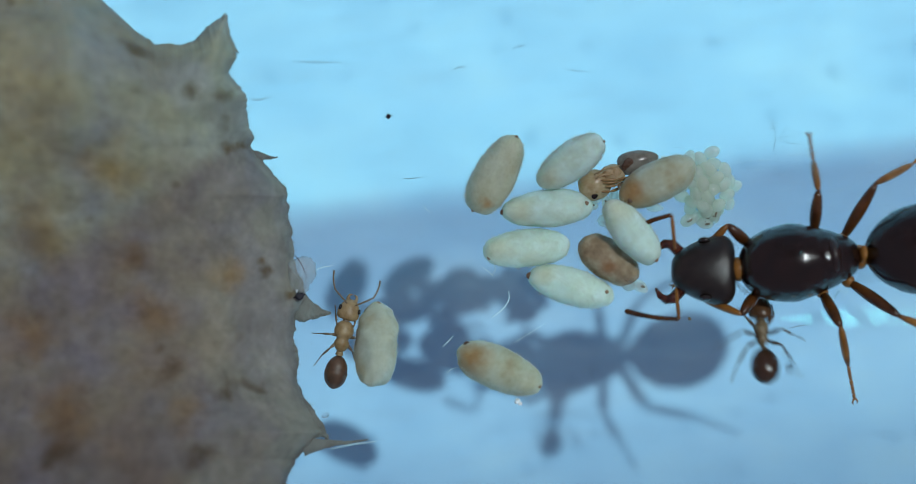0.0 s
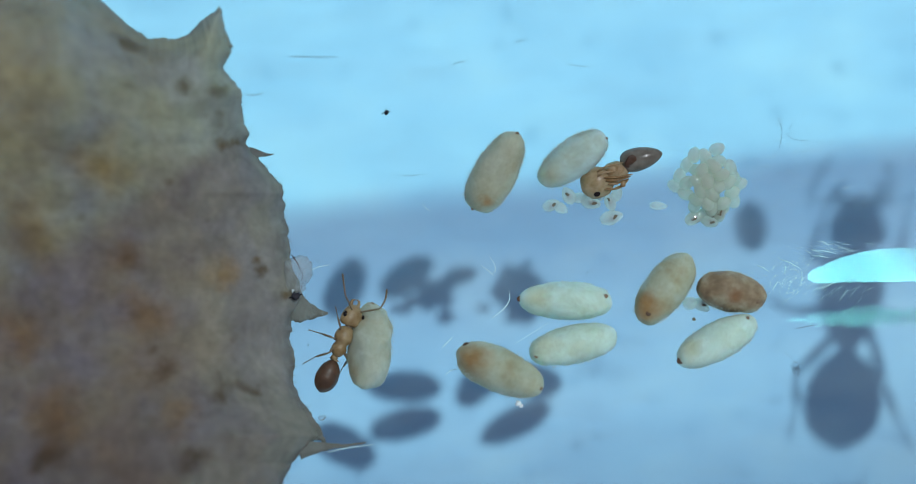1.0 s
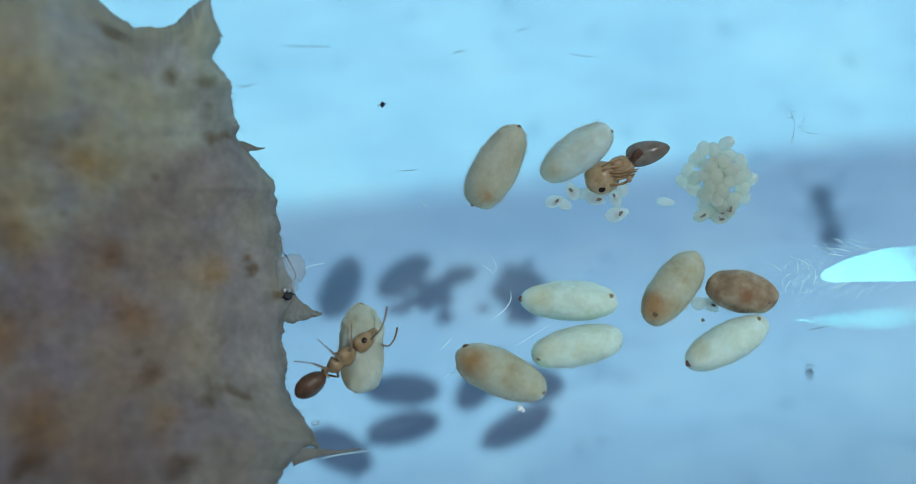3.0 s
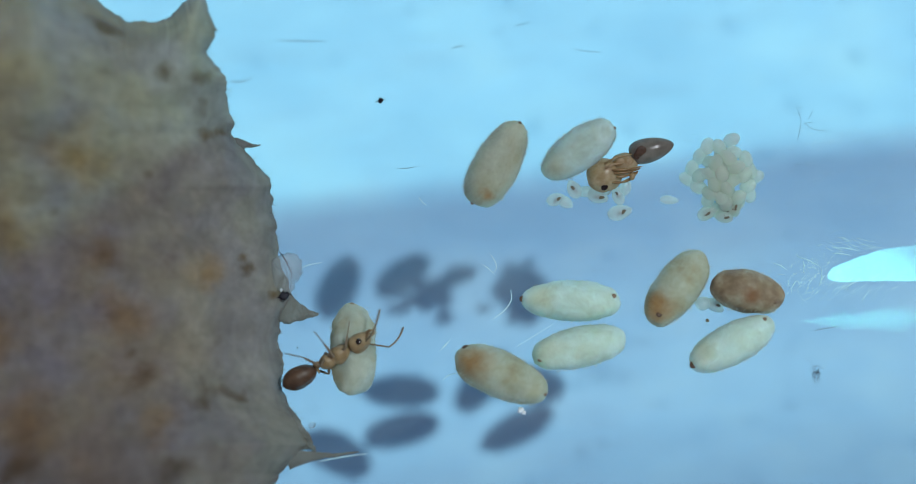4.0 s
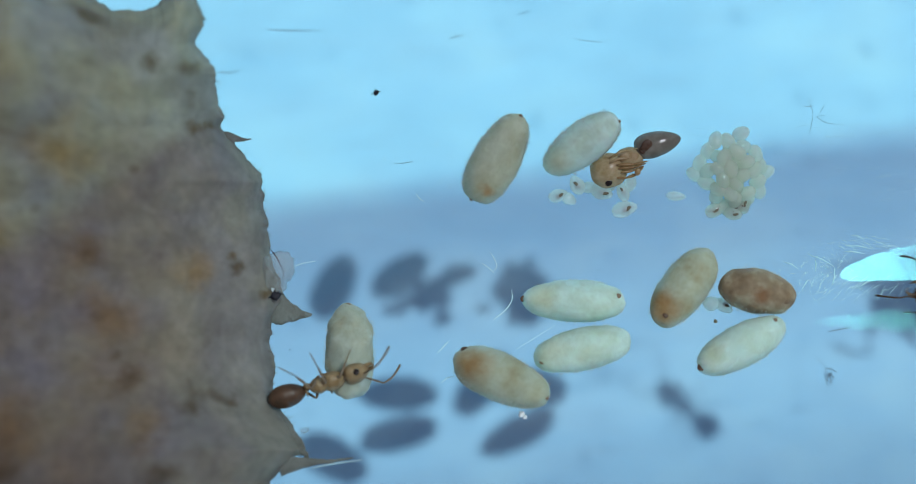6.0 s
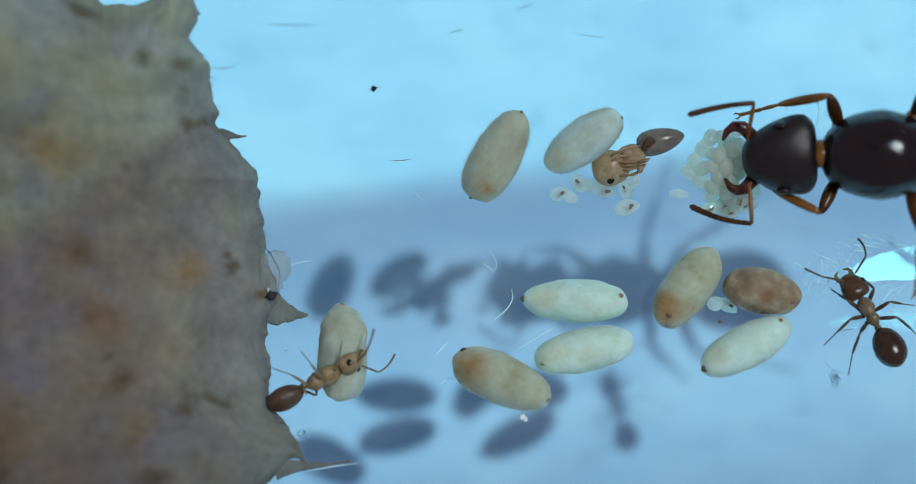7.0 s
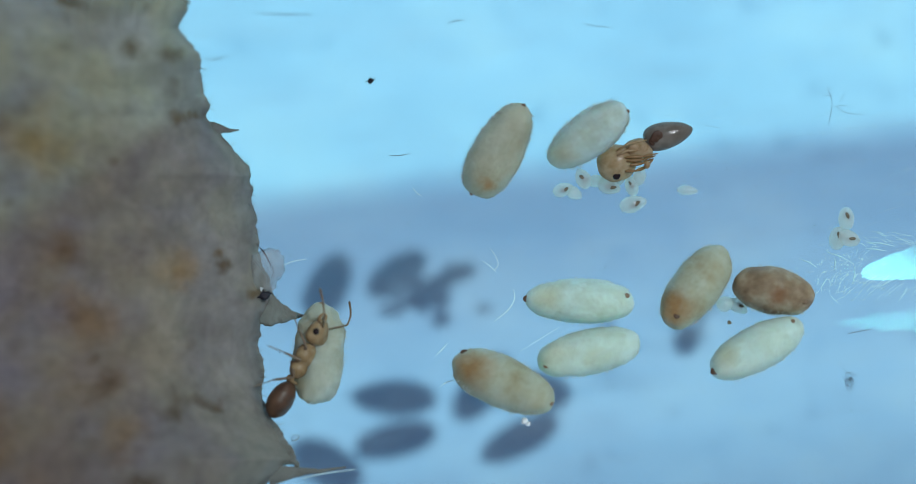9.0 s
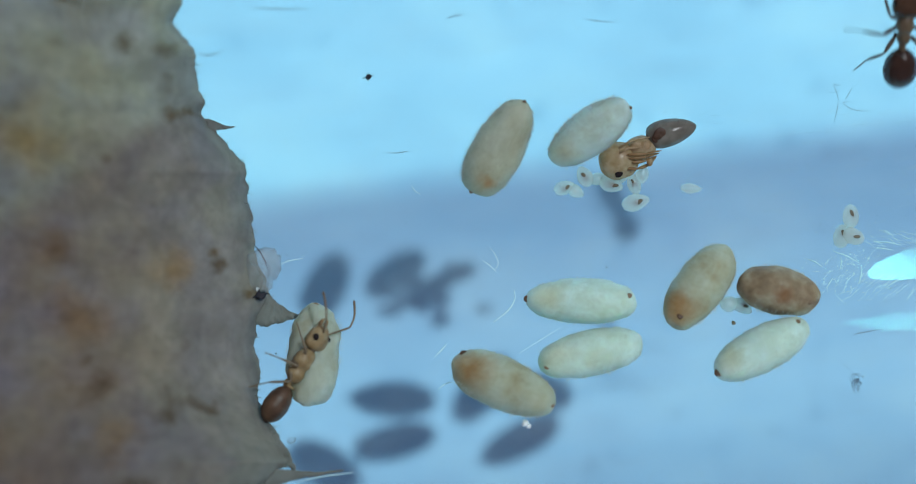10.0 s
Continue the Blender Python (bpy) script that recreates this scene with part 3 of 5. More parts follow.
def cocoon(length, width, mat, spots=(), label="", fuzz=0, tail=0.0, seed=1.0, crumple=0.0):
    """A silk cocoon along x, resting on z = 0. spots: (end, across, size) dark marks near its ends."""
    ob = thing("cocoon", label, "ant cocoon", "cocoons of the brood")
    bm = bmesh.new()
    h = width * 0.47
    pod(bm, -length / 2, length / 2, egg_profile(width / 2, h, tail, 0.44), 30, 28, h)
    ragged(bm, 0.040, 0.40, seed)
    if crumple:
        ragged(bm, crumple, 0.75, seed + 2)
        ragged(bm, 0.4 * crumple, 0.22, seed + 4)
    ragged(bm, 0.018, 0.11, seed + 5)
    part("husk", bm, mat, ob)
    prof = egg_profile(width / 2, h, tail, 0.44)
    for end, across, size in spots:
        f = 0.5 + 0.5 * end
        w, hh = prof(f)
        y = across * w
        z = h + hh * math.sqrt(max(0.0, 1 - across * across)) - 0.015
        bm = bmesh.new()
        joined_spheres(bm, [(end * length / 2, y, z, size, size * 0.85, size * 0.16 + 0.012, 20)])
        ragged(bm, size * 0.15, size, seed + end)
        part("dark_spot", bm, M_SPOT if size > 0.085 else M_SPOTPALE, ob)
    if fuzz:
        rng = random.Random(int(seed * 10))
        bm = bmesh.new()
        for _ in range(3 * fuzz):
            f, a = rng.uniform(0.04, 0.96), rng.uniform(-0.35, 0.4) + rng.choice((0.0, math.pi - 0.05))
            w, hh = prof(f)
            p = Vector((-length / 2 + length * f, w * math.cos(a), h + hh * math.sin(a)))
            d = Vector((rng.uniform(-0.8, 0.8), math.cos(a) + rng.uniform(-0.6, 0.6), math.sin(a) * 0.6 + rng.uniform(-0.3, 0.3))).normalized()
            l = rng.uniform(0.015, 0.062) * (1.8 if rng.random() < 0.1 else 1)
            limb(bm, [p - d * 0.02, p + d * l * 0.5 + Vector((rng.uniform(-1, 1), rng.uniform(-1, 1), 0)) * 0.02, p + d * l], [0.0055, 0.0050, 0.0025], 3)
        part("silk_fuzz", bm, M_FUZZ, ob)
    return ob


def rest(x, y, turn, z=0.0):
    """A pose on the tube's curved floor, turned about its normal."""
    m = Matrix.Rotation(radians(lean_at(x, y)), 4, AXIS)
    p = Vector((x, y, floor_at(x, y))) + m @ Vector((0, 0, z))
    return Matrix.Translation(p * MM) @ m @ pose(0, 0, 0, 0, 0, turn)


coc_top = cocoon(2.56, 1.24, M_TOP, [(-0.97, 0.45, 0.06), (0.985, 0.0, 0.07)], "cream silk cocoon, fuzzy, with a pointed end", 260, -0.22, 1.3)
coc_top.matrix_world = rest(1.08, 2.22, 63)
coc_fuzzy = cocoon(2.32, 1.10, M_WHITE, [(0.97, -0.4, 0.05)], "white fuzzy silk cocoon beside a bare pupa", 240, 0.05, 2.1)
coc_fuzzy.matrix_world = rest(3.25, 2.55, 38)
coc_lone = cocoon(2.66, 1.27, M_LONE, [(-0.84, 0.45, 0.10), (0.98, -0.3, 0.06)], "cream silk cocoon with an orange-stained end", 90, -0.08, 3.7)
coc_lone.matrix_world = rest(1.22, -3.90, -26)
coc_a = cocoon(2.66, 1.10, M_WHITE, [(-0.985, 0.0, 0.10), (0.84, 0.35, 0.08)], "smooth white silk cocoon with brown-tipped ends", 60, 0.05, 4.2)
coc_b = cocoon(2.58, 1.12, M_WHITE, [(-0.86, -0.55, 0.08)], "smooth white silk cocoon touching another", 60, 0.0, 5.9)
coc_c = cocoon(2.42, 1.22, M_CREAM, [(-0.78, -0.12, 0.09)], "tan silk cocoon with an orange stain at one end", 90, 0.0, 6.4)
coc_d = cocoon(1.98, 1.16, M_TAN, [(0.75, -0.5, 0.07)], "short brown silk cocoon, its pupa showing through", 90, -0.05, 7.7)
coc_e = cocoon(2.55, 1.10, M_WHITE, [(-0.97, -0.2, 0.12), (0.80, 0.25, 0.08)], "white silk cocoon with one dark brown tip", 60, 0.0, 8.8)
coc_f = cocoon(2.25, 1.10, M_WHITE, [(0.95, 0.1, 0.08)], "white silk cocoon carried in the queen's mandibles", 60, 0.05, 9.5)
coc_w = cocoon(2.50, 1.30, M_WORN, [(-0.88, -0.3, 0.05), (-0.62, -0.35, 0.07), (0.90, 0.2, 0.08)], "crumpled white silk cocoon tended by a pale worker", 40, 0.0, 10.6, 0.135)
cam.data.dof.focus_object = coc_top


def build_pupa():
    ob = thing("pupa", "bare amber ant pupa curled on its side, black eye", "ant pupa")
    bm = bmesh.new()
    pod(bm, -0.82, 0.14, egg_profile(0.46, 0.40, -0.05, 0.47), 18, 20, 0.42, 0.0, -0.06)
    ragged(bm, 0.03, 0.3, 2)
    head = part("head", bm, M_PUPA, ob)
    bm = bmesh.new()
    joined_spheres(bm, [(-0.43, -0.30, 0.755, 0.10, 0.085, 0.025, 20)])
    part("eye", bm, M_EYE, head)
    bm = bmesh.new()
    pod(bm, -0.12, 0.62, egg_profile(0.31, 0.33, 0.0, 0.45), 14, 16, 0.42, 0.0, 0.10)
    ragged(bm, 0.03, 0.25, 5)
    part("thorax", bm, M_PUPA, ob)
    bm = bmesh.new()
    pod(bm, 0.44, 1.66, lambda f: (0.62 * f ** 0.32 * (1 - f) ** 0.60, 0.58 * f ** 0.32 * (1 - f) ** 0.60), 24, 20, 0.42, 0.05, 0.30)
    gaster = part("gaster", bm, M_PUPAGASTER, ob)
    bm = bmesh.new()
    joined_spheres(bm, [(0.74, 0.40, 0.735, 0.17, 0.13, 0.03, 20), (0.62, 0.30, 0.70, 0.10, 0.10, 0.03, 0)], 14, 10)
    ragged(bm, 0.03, 0.1, 3)
    part("brown_mark", bm, M_CGASTER, gaster)
    # limbs folded flat along the body
    for a, k, c in [((-0.13, 0.12, 0.80), (0.30, 0.02, 0.80), (0.70, -0.04, 0.62)), ((-0.10, 0.02, 0.81), (0.28, -0.06, 0.78), (0.64, -0.10, 0.56)), ((-0.06, -0.10, 0.80), (0.24, -0.16, 0.74), (0.56, -0.17, 0.50)),
                    ((0.10, -0.34, 0.60), (0.34, -0.30, 0.60), (0.56, -0.18, 0.50)), ((-0.20, -0.22, 0.80), (0.02, -0.30, 0.72), (0.26, -0.32, 0.58))]:
        bm = bmesh.new()
        segment(bm, a, k, 0.026, 0.042, 0.030)
        segment(bm, k, c, 0.024, 0.030, 0.010)
        part("folded_leg", bm, M_PUPALEG, ob)
    for a, k, c in [((-0.28, 0.30, 0.68), (0.06, 0.40, 0.68), (0.50, 0.36, 0.64)), ((-0.30, 0.20, 0.76), (-0.05, 0.26, 0.78), (0.25, 0.20, 0.76))]:
        bm = bmesh.new()
        limb(bm, [a, k, c], [0.028, 0.034, 0.014], 7)
        part("folded_antenna", bm, M_PUPA, ob)
    # pale swellings of the trunk between the limbs
    for k, (x, y, r) in enumerate([(0.12, 0.24, 0.15), (0.38, 0.18, 0.13), (0.36, -0.24, 0.10), (-0.22, 0.16, 0.14)]):
        bm = bmesh.new()
        joined_spheres(bm, [(x, y, 0.66, r, 0.8 * r, 0.10, 30 * k)], 14, 10)
        ragged(bm, 0.02, 0.12, k + 0.5)
        part("swelling", bm, M_PUPA, ob)
    return ob


pupa = build_pupa()
pupa.matrix_world = rest(4.29, 1.96, 15)

egg_mesh = bmesh.new()
pod(egg_mesh, -0.25, 0.25, egg_profile(0.185, 0.18, -0.1, 0.5), 12, 14, 0.0)
egg_mesh = finish("egg", egg_mesh, M_EGG)


def build_eggs():
    ob = thing("egg_cluster", "heap of glossy translucent white ant eggs", "ant eggs")
    rng = random.Random(11)
    placed = []
    tries = 0
    while len(placed) < 70 and tries < 6000:
        tries += 1
        x, y = rng.uniform(-1.0, 1.0), rng.uniform(-1.15, 1.15)
        lim = 0.96 + 0.34 * noise.noise(Vector((3 * math.atan2(y, x), 1.7, 0)))
        r = math.hypot(x / 0.88, y / 1.08)
        if r > lim:
            continue
        z = 0.16 + 0.55 * max(0.0, 1 - r * r) * rng.random() ** 0.7
        if any((x - a) ** 2 + (y - b2) ** 2 + 1.3 * (z - c) ** 2 < 0.084 for a, b2, c in placed):
            continue
        placed.append((x, y, z))
        e = part("egg", egg_mesh, None, ob)
        e.matrix_local = at(x, y, z, rng.uniform(-30, 30), rng.uniform(-35, 35), rng.uniform(0, 180))
    for x, y, turn in [(-0.42, -1.02, 30), (0.08, -1.10, -15), (0.34, -0.86, 60)]:
        e = part("egg", egg_mesh, None, ob)
        e.matrix_local = at(x, y, 0.30, 0, 0, turn)
        bm = bmesh.new()
        joined_spheres(bm, [(0.03, 0.0, 0.160, 0.09, 0.042, 0.024, 15), (-0.05, 0.03, 0.155, 0.045, 0.03, 0.02, 50)], 10, 6)
        ragged(bm, 0.02, 0.06, x)
        part("gut", bm, M_GUT, e)
    return ob


eggs = build_eggs()


def larva(length, width, bend, spot):
    """A small curled larva with its dark gut, resting on z = 0."""
    ob = thing("larva", "tiny translucent white larva with a dark gut spot", "ant larva", "larvae of the brood")
    bm = bmesh.new()
    cs, fr, ra = [], [], []
    for i in range(13):
        f = i / 12
        a = (f - 0.5) * bend
        e = math.sin(math.pi * min(1, max(0, 0.05 + 0.9 * f))) ** 0.6 * (1 - 0.3 * f)
        e *= 1 + 0.04 * math.sin(f * 40)
        cs.append(Vector(((f - 0.5) * length, 0.35 * length * bend * (0.25 - (f - 0.5) ** 2), width * 0.5)))
        fr.append((Vector((math.sin(a), math.cos(a), 0)), UP))
        ra.append((width * 0.5 * e, width * 0.5 * e))
    ring_loft(bm, cs, fr, ra, 12)
    part("body", bm, M_LARVA, ob)
    if spot:
        bm = bmesh.new()
        joined_spheres(bm, [(0.08 * length, 0.25 * 0.35 * length * bend, width * 0.84, width * 0.27, width * 0.11, width * 0.07, 20), (-0.02 * length, 0.25 * 0.35 * length * bend + 0.02, width * 0.83, width * 0.13, width * 0.09, width * 0.06, 50)], 10, 6)
        ragged(bm, 0.015, 0.06, length * 9)
        part("gut", bm, M_GUT, ob)
    return ob


for x, y, turn, l, w, spot in [
        (2.70, 1.08, 20, 0.50, 0.36, 1), (2.97, 0.99, -30, 0.42, 0.32, 0), (3.20, 1.39, 120, 0.52, 0.40, 1), (3.52, 1.30, 10, 0.44, 0.32, 0),
        (3.82, 1.18, -20, 0.58, 0.44, 1), (4.40, 1.21, 110, 0.54, 0.34, 1), (4.44, 0.71, 15, 0.66, 0.44, 1),
        (4.60, 1.44, 80, 0.48, 0.34, 0), (4.10, 1.36, 40, 0.40, 0.30, 0)]:
    larva(l, w * 1.12, 0.35, spot).matrix_world = rest(x, y, turn)
swept = [larva(0.44, 0.45, 0.35, 0), larva(0.52, 0.40, 0.35, 1)]
single = larva(0.50, 0.29, 0.1, 0)
single.matrix_world = rest(5.79, 1.06, -5)
tagged(single, "single smooth white larva lying apart", "ant larva")

dropped = thing("larva_clump", "clump of tiny larvae dropped from the egg heap", "ant larvae")
for lx, ly, lz, turn in [(-0.08, 0.12, 0.0, 130), (0.06, -0.40, 0.0, 120), (0.26, -0.24, 0.10, 20)]:
    bm = bmesh.new()
    pod(bm, -0.29, 0.29, egg_profile(0.20, 0.18, -0.1, 0.5), 12, 14, 0.18)
    p = part("larva_body", bm, M_LARVA, dropped)
    p.matrix_local = at(lx, ly, lz, 0, 0, turn)
    bm = bmesh.new()
    joined_spheres(bm, [(0.05, 0, 0.335, 0.11, 0.05, 0.03, 20)], 8, 6)
    g = part("gut", bm, M_GUT, p)

# ---- ants ----


def ant(name, label, category, q):
    """An ant facing +x, its feet on z = 0. q: sizes and materials. Returns the ant and its moving parts with their rest poses."""
    ob = thing(name, label, category)
    moving = {}
    hl, hw, hh = q["head"]
    ml, mw, mh = q["trunk"]
    gl, gw, gh = q["gaster"]
    z0 = q["z"]
    # trunk
    bm = bmesh.new()
    if q["queen"]:
        def back(f):
            """Widest before its middle, narrowing to the waist, with a seam across the back."""
            seam = 1 - 0.035 * math.exp(-((f - 0.33) / 0.014) ** 2) - 0.02 * math.exp(-((f - 0.16) / 0.014) ** 2)
            e = max(0.0, 4 * f * (1 - f)) ** (0.30 + 0.10 * f) * seam
            return mw / 2 * e * (0.76 + 0.32 * min(1.0, max(0.0, f / 0.55)) ** 1.3), mh / 2 * e * (0.80 + 0.22 * min(1.0, f / 0.5))
        pod(bm, -ml / 2, ml / 2, back, 72, 32, z0)
    else:
        pod(bm, -ml / 2, ml / 2, lambda f: (mw / 2 * max(0.0, 4 * f * (1 - f)) ** 0.4 * (0.78 + 0.30 * f - 0.34 * math.exp(-((f - 0.42) / 0.11) ** 2)),
                                            mh / 2 * max(0.0, 4 * f * (1 - f)) ** 0.4 * (0.92 + 0.14 * f - 0.25 * math.exp(-((f - 0.42) / 0.09) ** 2))), 26, 18, z0)
    trunk = part("trunk", bm, q["m_trunk"], ob)
    if q["queen"]:
        # shield behind the seam, and the wing scars
        bm = bmesh.new()
        pod(bm, -0.325 * ml, -0.18 * ml, egg_profile(mw * 0.33, mh * 0.475, 0, 0.32), 16, 24, z0)
        part("back_plate", bm, q["m_plate"], trunk)
        for sgn in (-1, 1):
            bm = bmesh.new()
            joined_spheres(bm, [(-0.02 * ml + 0.2 * k, sgn * mw * 0.455, z0 + mh * 0.14 + 0.05 * k, 0.16, 0.09, 0.07, 0) for k in (0, 1, 2)], 10, 6)
            part("wing_scar", bm, q["m_limb"], trunk)
    bm = bmesh.new()
    pod(bm, ml / 2 - 0.08 * ml, ml / 2 + 0.08 * ml, egg_profile(mw * 0.17, mh * 0.2, 0, 0.35), 8, 12, z0 + 0.6 * q["lift"])
    part("neck", bm, q["m_shin"], ob)
    # petiole
    bm = bmesh.new()
    px = -ml / 2 - (0.015 if q["queen"] else 0.10) * ml
    pod(bm, -ml / 2 - (0.09 if q["queen"] else 0.18) * ml, -ml / 2 + 0.06 * ml, egg_profile(mw * 0.17, mh * 0.2, 0, 0.4), 10, 12, z0 - 0.12 * mh)
    bmesh.ops.create_cone(bm, cap_ends=True, segments=12, radius1=mw * (0.13 if q["queen"] else 0.20), radius2=mw * (0.09 if q["queen"] else 0.12), depth=mh * 0.5, matrix=Matrix.Translation((px, 0, z0 + 0.06 * mh)) @ Matrix.Diagonal((0.35, 1, 1, 1)))
    part("petiole", bm, q["m_foot"] if q["queen"] else q["m_trunk"], ob)
    # gaster, with its overlapping rings
    bm = bmesh.new()
    rings = q["rings"]
    def gaster_profile(f):
        e = max(0.0, 4 * (f ** 1.12) * (1 - f ** 1.12)) ** (0.45 + 0.28 * max(0.0, f - 0.4))
        lip = 1.0 + q["lip"] * (1 - (f * rings) % 1.0) if 0.12 < f < 0.93 else 1.0
        return gw / 2 * e * lip, gh / 2 * e * lip
    pod(bm, 0.0, -gl, gaster_profile, 48 if q["queen"] else 36, 28, 0.0, -0.05 * gh)
    g = part("gaster", bm, q["m_gaster"], ob)
    gm = at(-ml / 2 - (0.05 if q["queen"] else 0.12) * ml, 0, z0 + 0.02 * mh)
    g.matrix_local = gm
    moving["gaster"] = (g, gm)
    # head: broad behind, notched, narrowing to the jaws
    bm = bmesh.new()
    def head_profile(f):
        e = max(0.0, 4 * f * (1 - f)) ** (0.25 if q["queen"] else 0.32)
        return hw / 2 * e * (1.03 - (0.46 if q["queen"] else 0.34) * max(0.0, f - 0.2) / 0.8), hh / 2 * e * (1.02 - 0.30 * f)
    pod(bm, -0.06 * hl, 0.94 * hl, head_profile, 24, 24, 0.0, -0.08 * hh)
    for v in bm.verts:
        if v.co.x < 0.25 * hl:
            v.co.x += 0.10 * hl * (1 - (abs(v.co.y) / (hw / 2)) ** 2) * (1 - v.co.x / (0.25 * hl)) * 0.6
    head = part("head", bm, q["m_head"], ob)
    hm = at(ml / 2 + 0.02 * ml, 0, z0 + q["lift"])
    head.matrix_local = hm
    moving["head"] = (head, hm)
    for sgn in (-1, 1):
        bm = bmesh.new()
        joined_spheres(bm, [((0.46 if q["queen"] else 0.50) * hl, sgn * hw * (0.375 if q["queen"] else 0.405), hh * 0.14, hl * q["eye"], hl * q["eye"] * 0.55, hl * q["eye"], 0)], 14, 10)
        part("eye", bm, M_EYE, head)
        # toothed jaw that curves inwards
        bm = bmesh.new()
        s = hl
        limb(bm, [(0.80 * s, sgn * q["jaw"] * 0.7 * hw, -0.16 * hh), (0.92 * s, sgn * q["jaw"] * hw, -0.17 * hh), (1.02 * s, sgn * q["jaw"] * 1.04 * hw, -0.18 * hh),
                  (1.11 * s, sgn * q["jaw"] * 0.9 * hw, -0.18 * hh), (1.17 * s, sgn * q["gape"] * hw, -0.19 * hh)],
             [0.09 * s, 0.085 * s, 0.07 * s, 0.05 * s, 0.02 * s], 10)
        part("mandible", bm, q["m_jaw"], head)
        # elbowed antenna
        bm = bmesh.new()
        a1 = Vector(q["scape"]) * q["ant"]
        a1.y *= sgn
        segment(bm, (0, 0, 0), a1, 0.035 * q["ant"], 0.042 * q["ant"], 0.040 * q["ant"])
        a2 = Vector(q["whip"]) * q["ant"]
        a2.y *= sgn
        pts, rad = [], []
        for k in range(23):
            f = k / 22
            p = a1.lerp(a2, f)
            p.z += 0.10 * q["ant"] * math.sin(math.pi * f)
            p.y += sgn * 0.06 * q["ant"] * math.sin(math.pi * f)
            pts.append(p)
            rad.append(q["ant"] * (1.25 if q["queen"] else 1.0) * (0.040 + 0.016 * f) * (1.0 if k % 2 else 0.80) * (0.5 if k == 22 else 1))
        stem = len(bm.faces)
        limb(bm, pts, rad, 8)
        for n, f in enumerate(bm.faces):
            f.material_index = int(n >= stem)
        an = part("antenna", bm, [q["m_shin"], q["m_ant"]], head)
        am = at((0.90 if q["queen"] else 0.72) * hl, sgn * (0.25 if q["queen"] else 0.17) * hw, 0.20 * hh)
        an.matrix_local = am
        moving["antenna%d" % (sgn > 0)] = (an, am)
    # legs: hip, thigh, shin and foot, the foot in five joints
    for i, (hip, knee, ankle, toe) in enumerate(q["legs"]):
        for sgn in (-1, 1):
            bm = bmesh.new()
            h = Vector((hip[0], sgn * hip[1], hip[2]))
            k, a, t = (Vector((p[0], sgn * p[1], p[2])) - h for p in (knee, ankle, toe))
            r = q["thick"]
            joined_spheres(bm, [(0, 0, -0.2 * r, 1.7 * r, 1.7 * r, 2.0 * r, 0)], 10, 8)
            hip_faces = len(bm.faces)
            segment(bm, (0, 0, 0), k, 0.9 * r, 1.55 * r, 0.75 * r, 10, 8)
            for n, f in enumerate(bm.faces):
                f.material_index = int(n < hip_faces)
            leg = part("leg", bm, [q["m_limb"], q["m_shin"]], ob)
            bm = bmesh.new()
            segment(bm, k, a, 0.70 * r, 1.05 * r, 0.60 * r, 8, 7)
            part("shin", bm, q["m_shin"], leg)
            bm = bmesh.new()
            for j in range(5):
                f0, f1 = (0, 0.42, 0.6, 0.74, 0.86, 1.0)[j:j + 2]
                segment(bm, a.lerp(t, f0), a.lerp(t, f1), 0.40 * r, 0.46 * r, 0.50 * r, 6, 3)
            for c in (-1, 1):
                d = (t - a).normalized()
                n = Vector((-d.y, d.x, 0)) * c
                limb(bm, [t, t + d * 1.2 * r + n * 0.9 * r, t + d * 1.9 * r + n * 0.5 * r - UP * 0.3 * r], [0.3 * r, 0.2 * r, 0.08 * r], 5)
            # spur and bristles on the shin
            rng = random.Random(i * 7 + sgn)
            for _ in range(q["bristles"]):
                p = k.lerp(t, rng.uniform(0.1, 0.9))
                d = Vector((rng.uniform(-1, 1), rng.uniform(-1, 1), rng.uniform(-0.6, 0.6))).normalized()
                limb(bm, [p, p + d * 1.6 * r], [0.10 * r, 0.03 * r], 3)
            part("foot", bm, q["m_foot"], leg)
            lm = at(h.x, h.y, h.z)
            leg.matrix_local = lm
            moving["leg%d%d" % (i, sgn > 0)] = (leg, lm)
    return ob, moving


QUEEN = dict(queen=True, head=(1.95, 2.2, 1.35), trunk=(3.45, 2.12, 2.1), gaster=(3.6, 2.68, 2.2), z=1.45, lift=-0.25, rings=4.2, lip=0.03, eye=0.10, gape=0.22, jaw=0.36,
             ant=1.3, scape=(0.02, 0.74, 0.25), whip=(1.15, 0.40, -0.20), thick=0.115, bristles=10,
             legs=[((1.2, 0.66, 1.0), (1.60, 1.50, 1.5), (2.70, 1.16, 0.75), (3.50, 0.80, 0.05)), ((-0.65, 0.85, 0.9), (-0.85, 2.0, 1.6), (-1.05, 3.05, 0.7), (-1.2, 3.95, 0.05)),
                   ((-1.45, 0.62, 0.9), (-2.5, 1.95, 1.8), (-3.9, 2.55, 0.8), (-5.0, 3.3, 0.05))],
             m_trunk=M_QUEEN, m_plate=M_QPLATE, m_head=M_QHEAD, m_gaster=M_QUEEN, m_jaw=M_MANDIBLE, m_limb=M_QLEG, m_shin=M_QSHIN, m_foot=M_QAMBER, m_ant=M_QLEG)
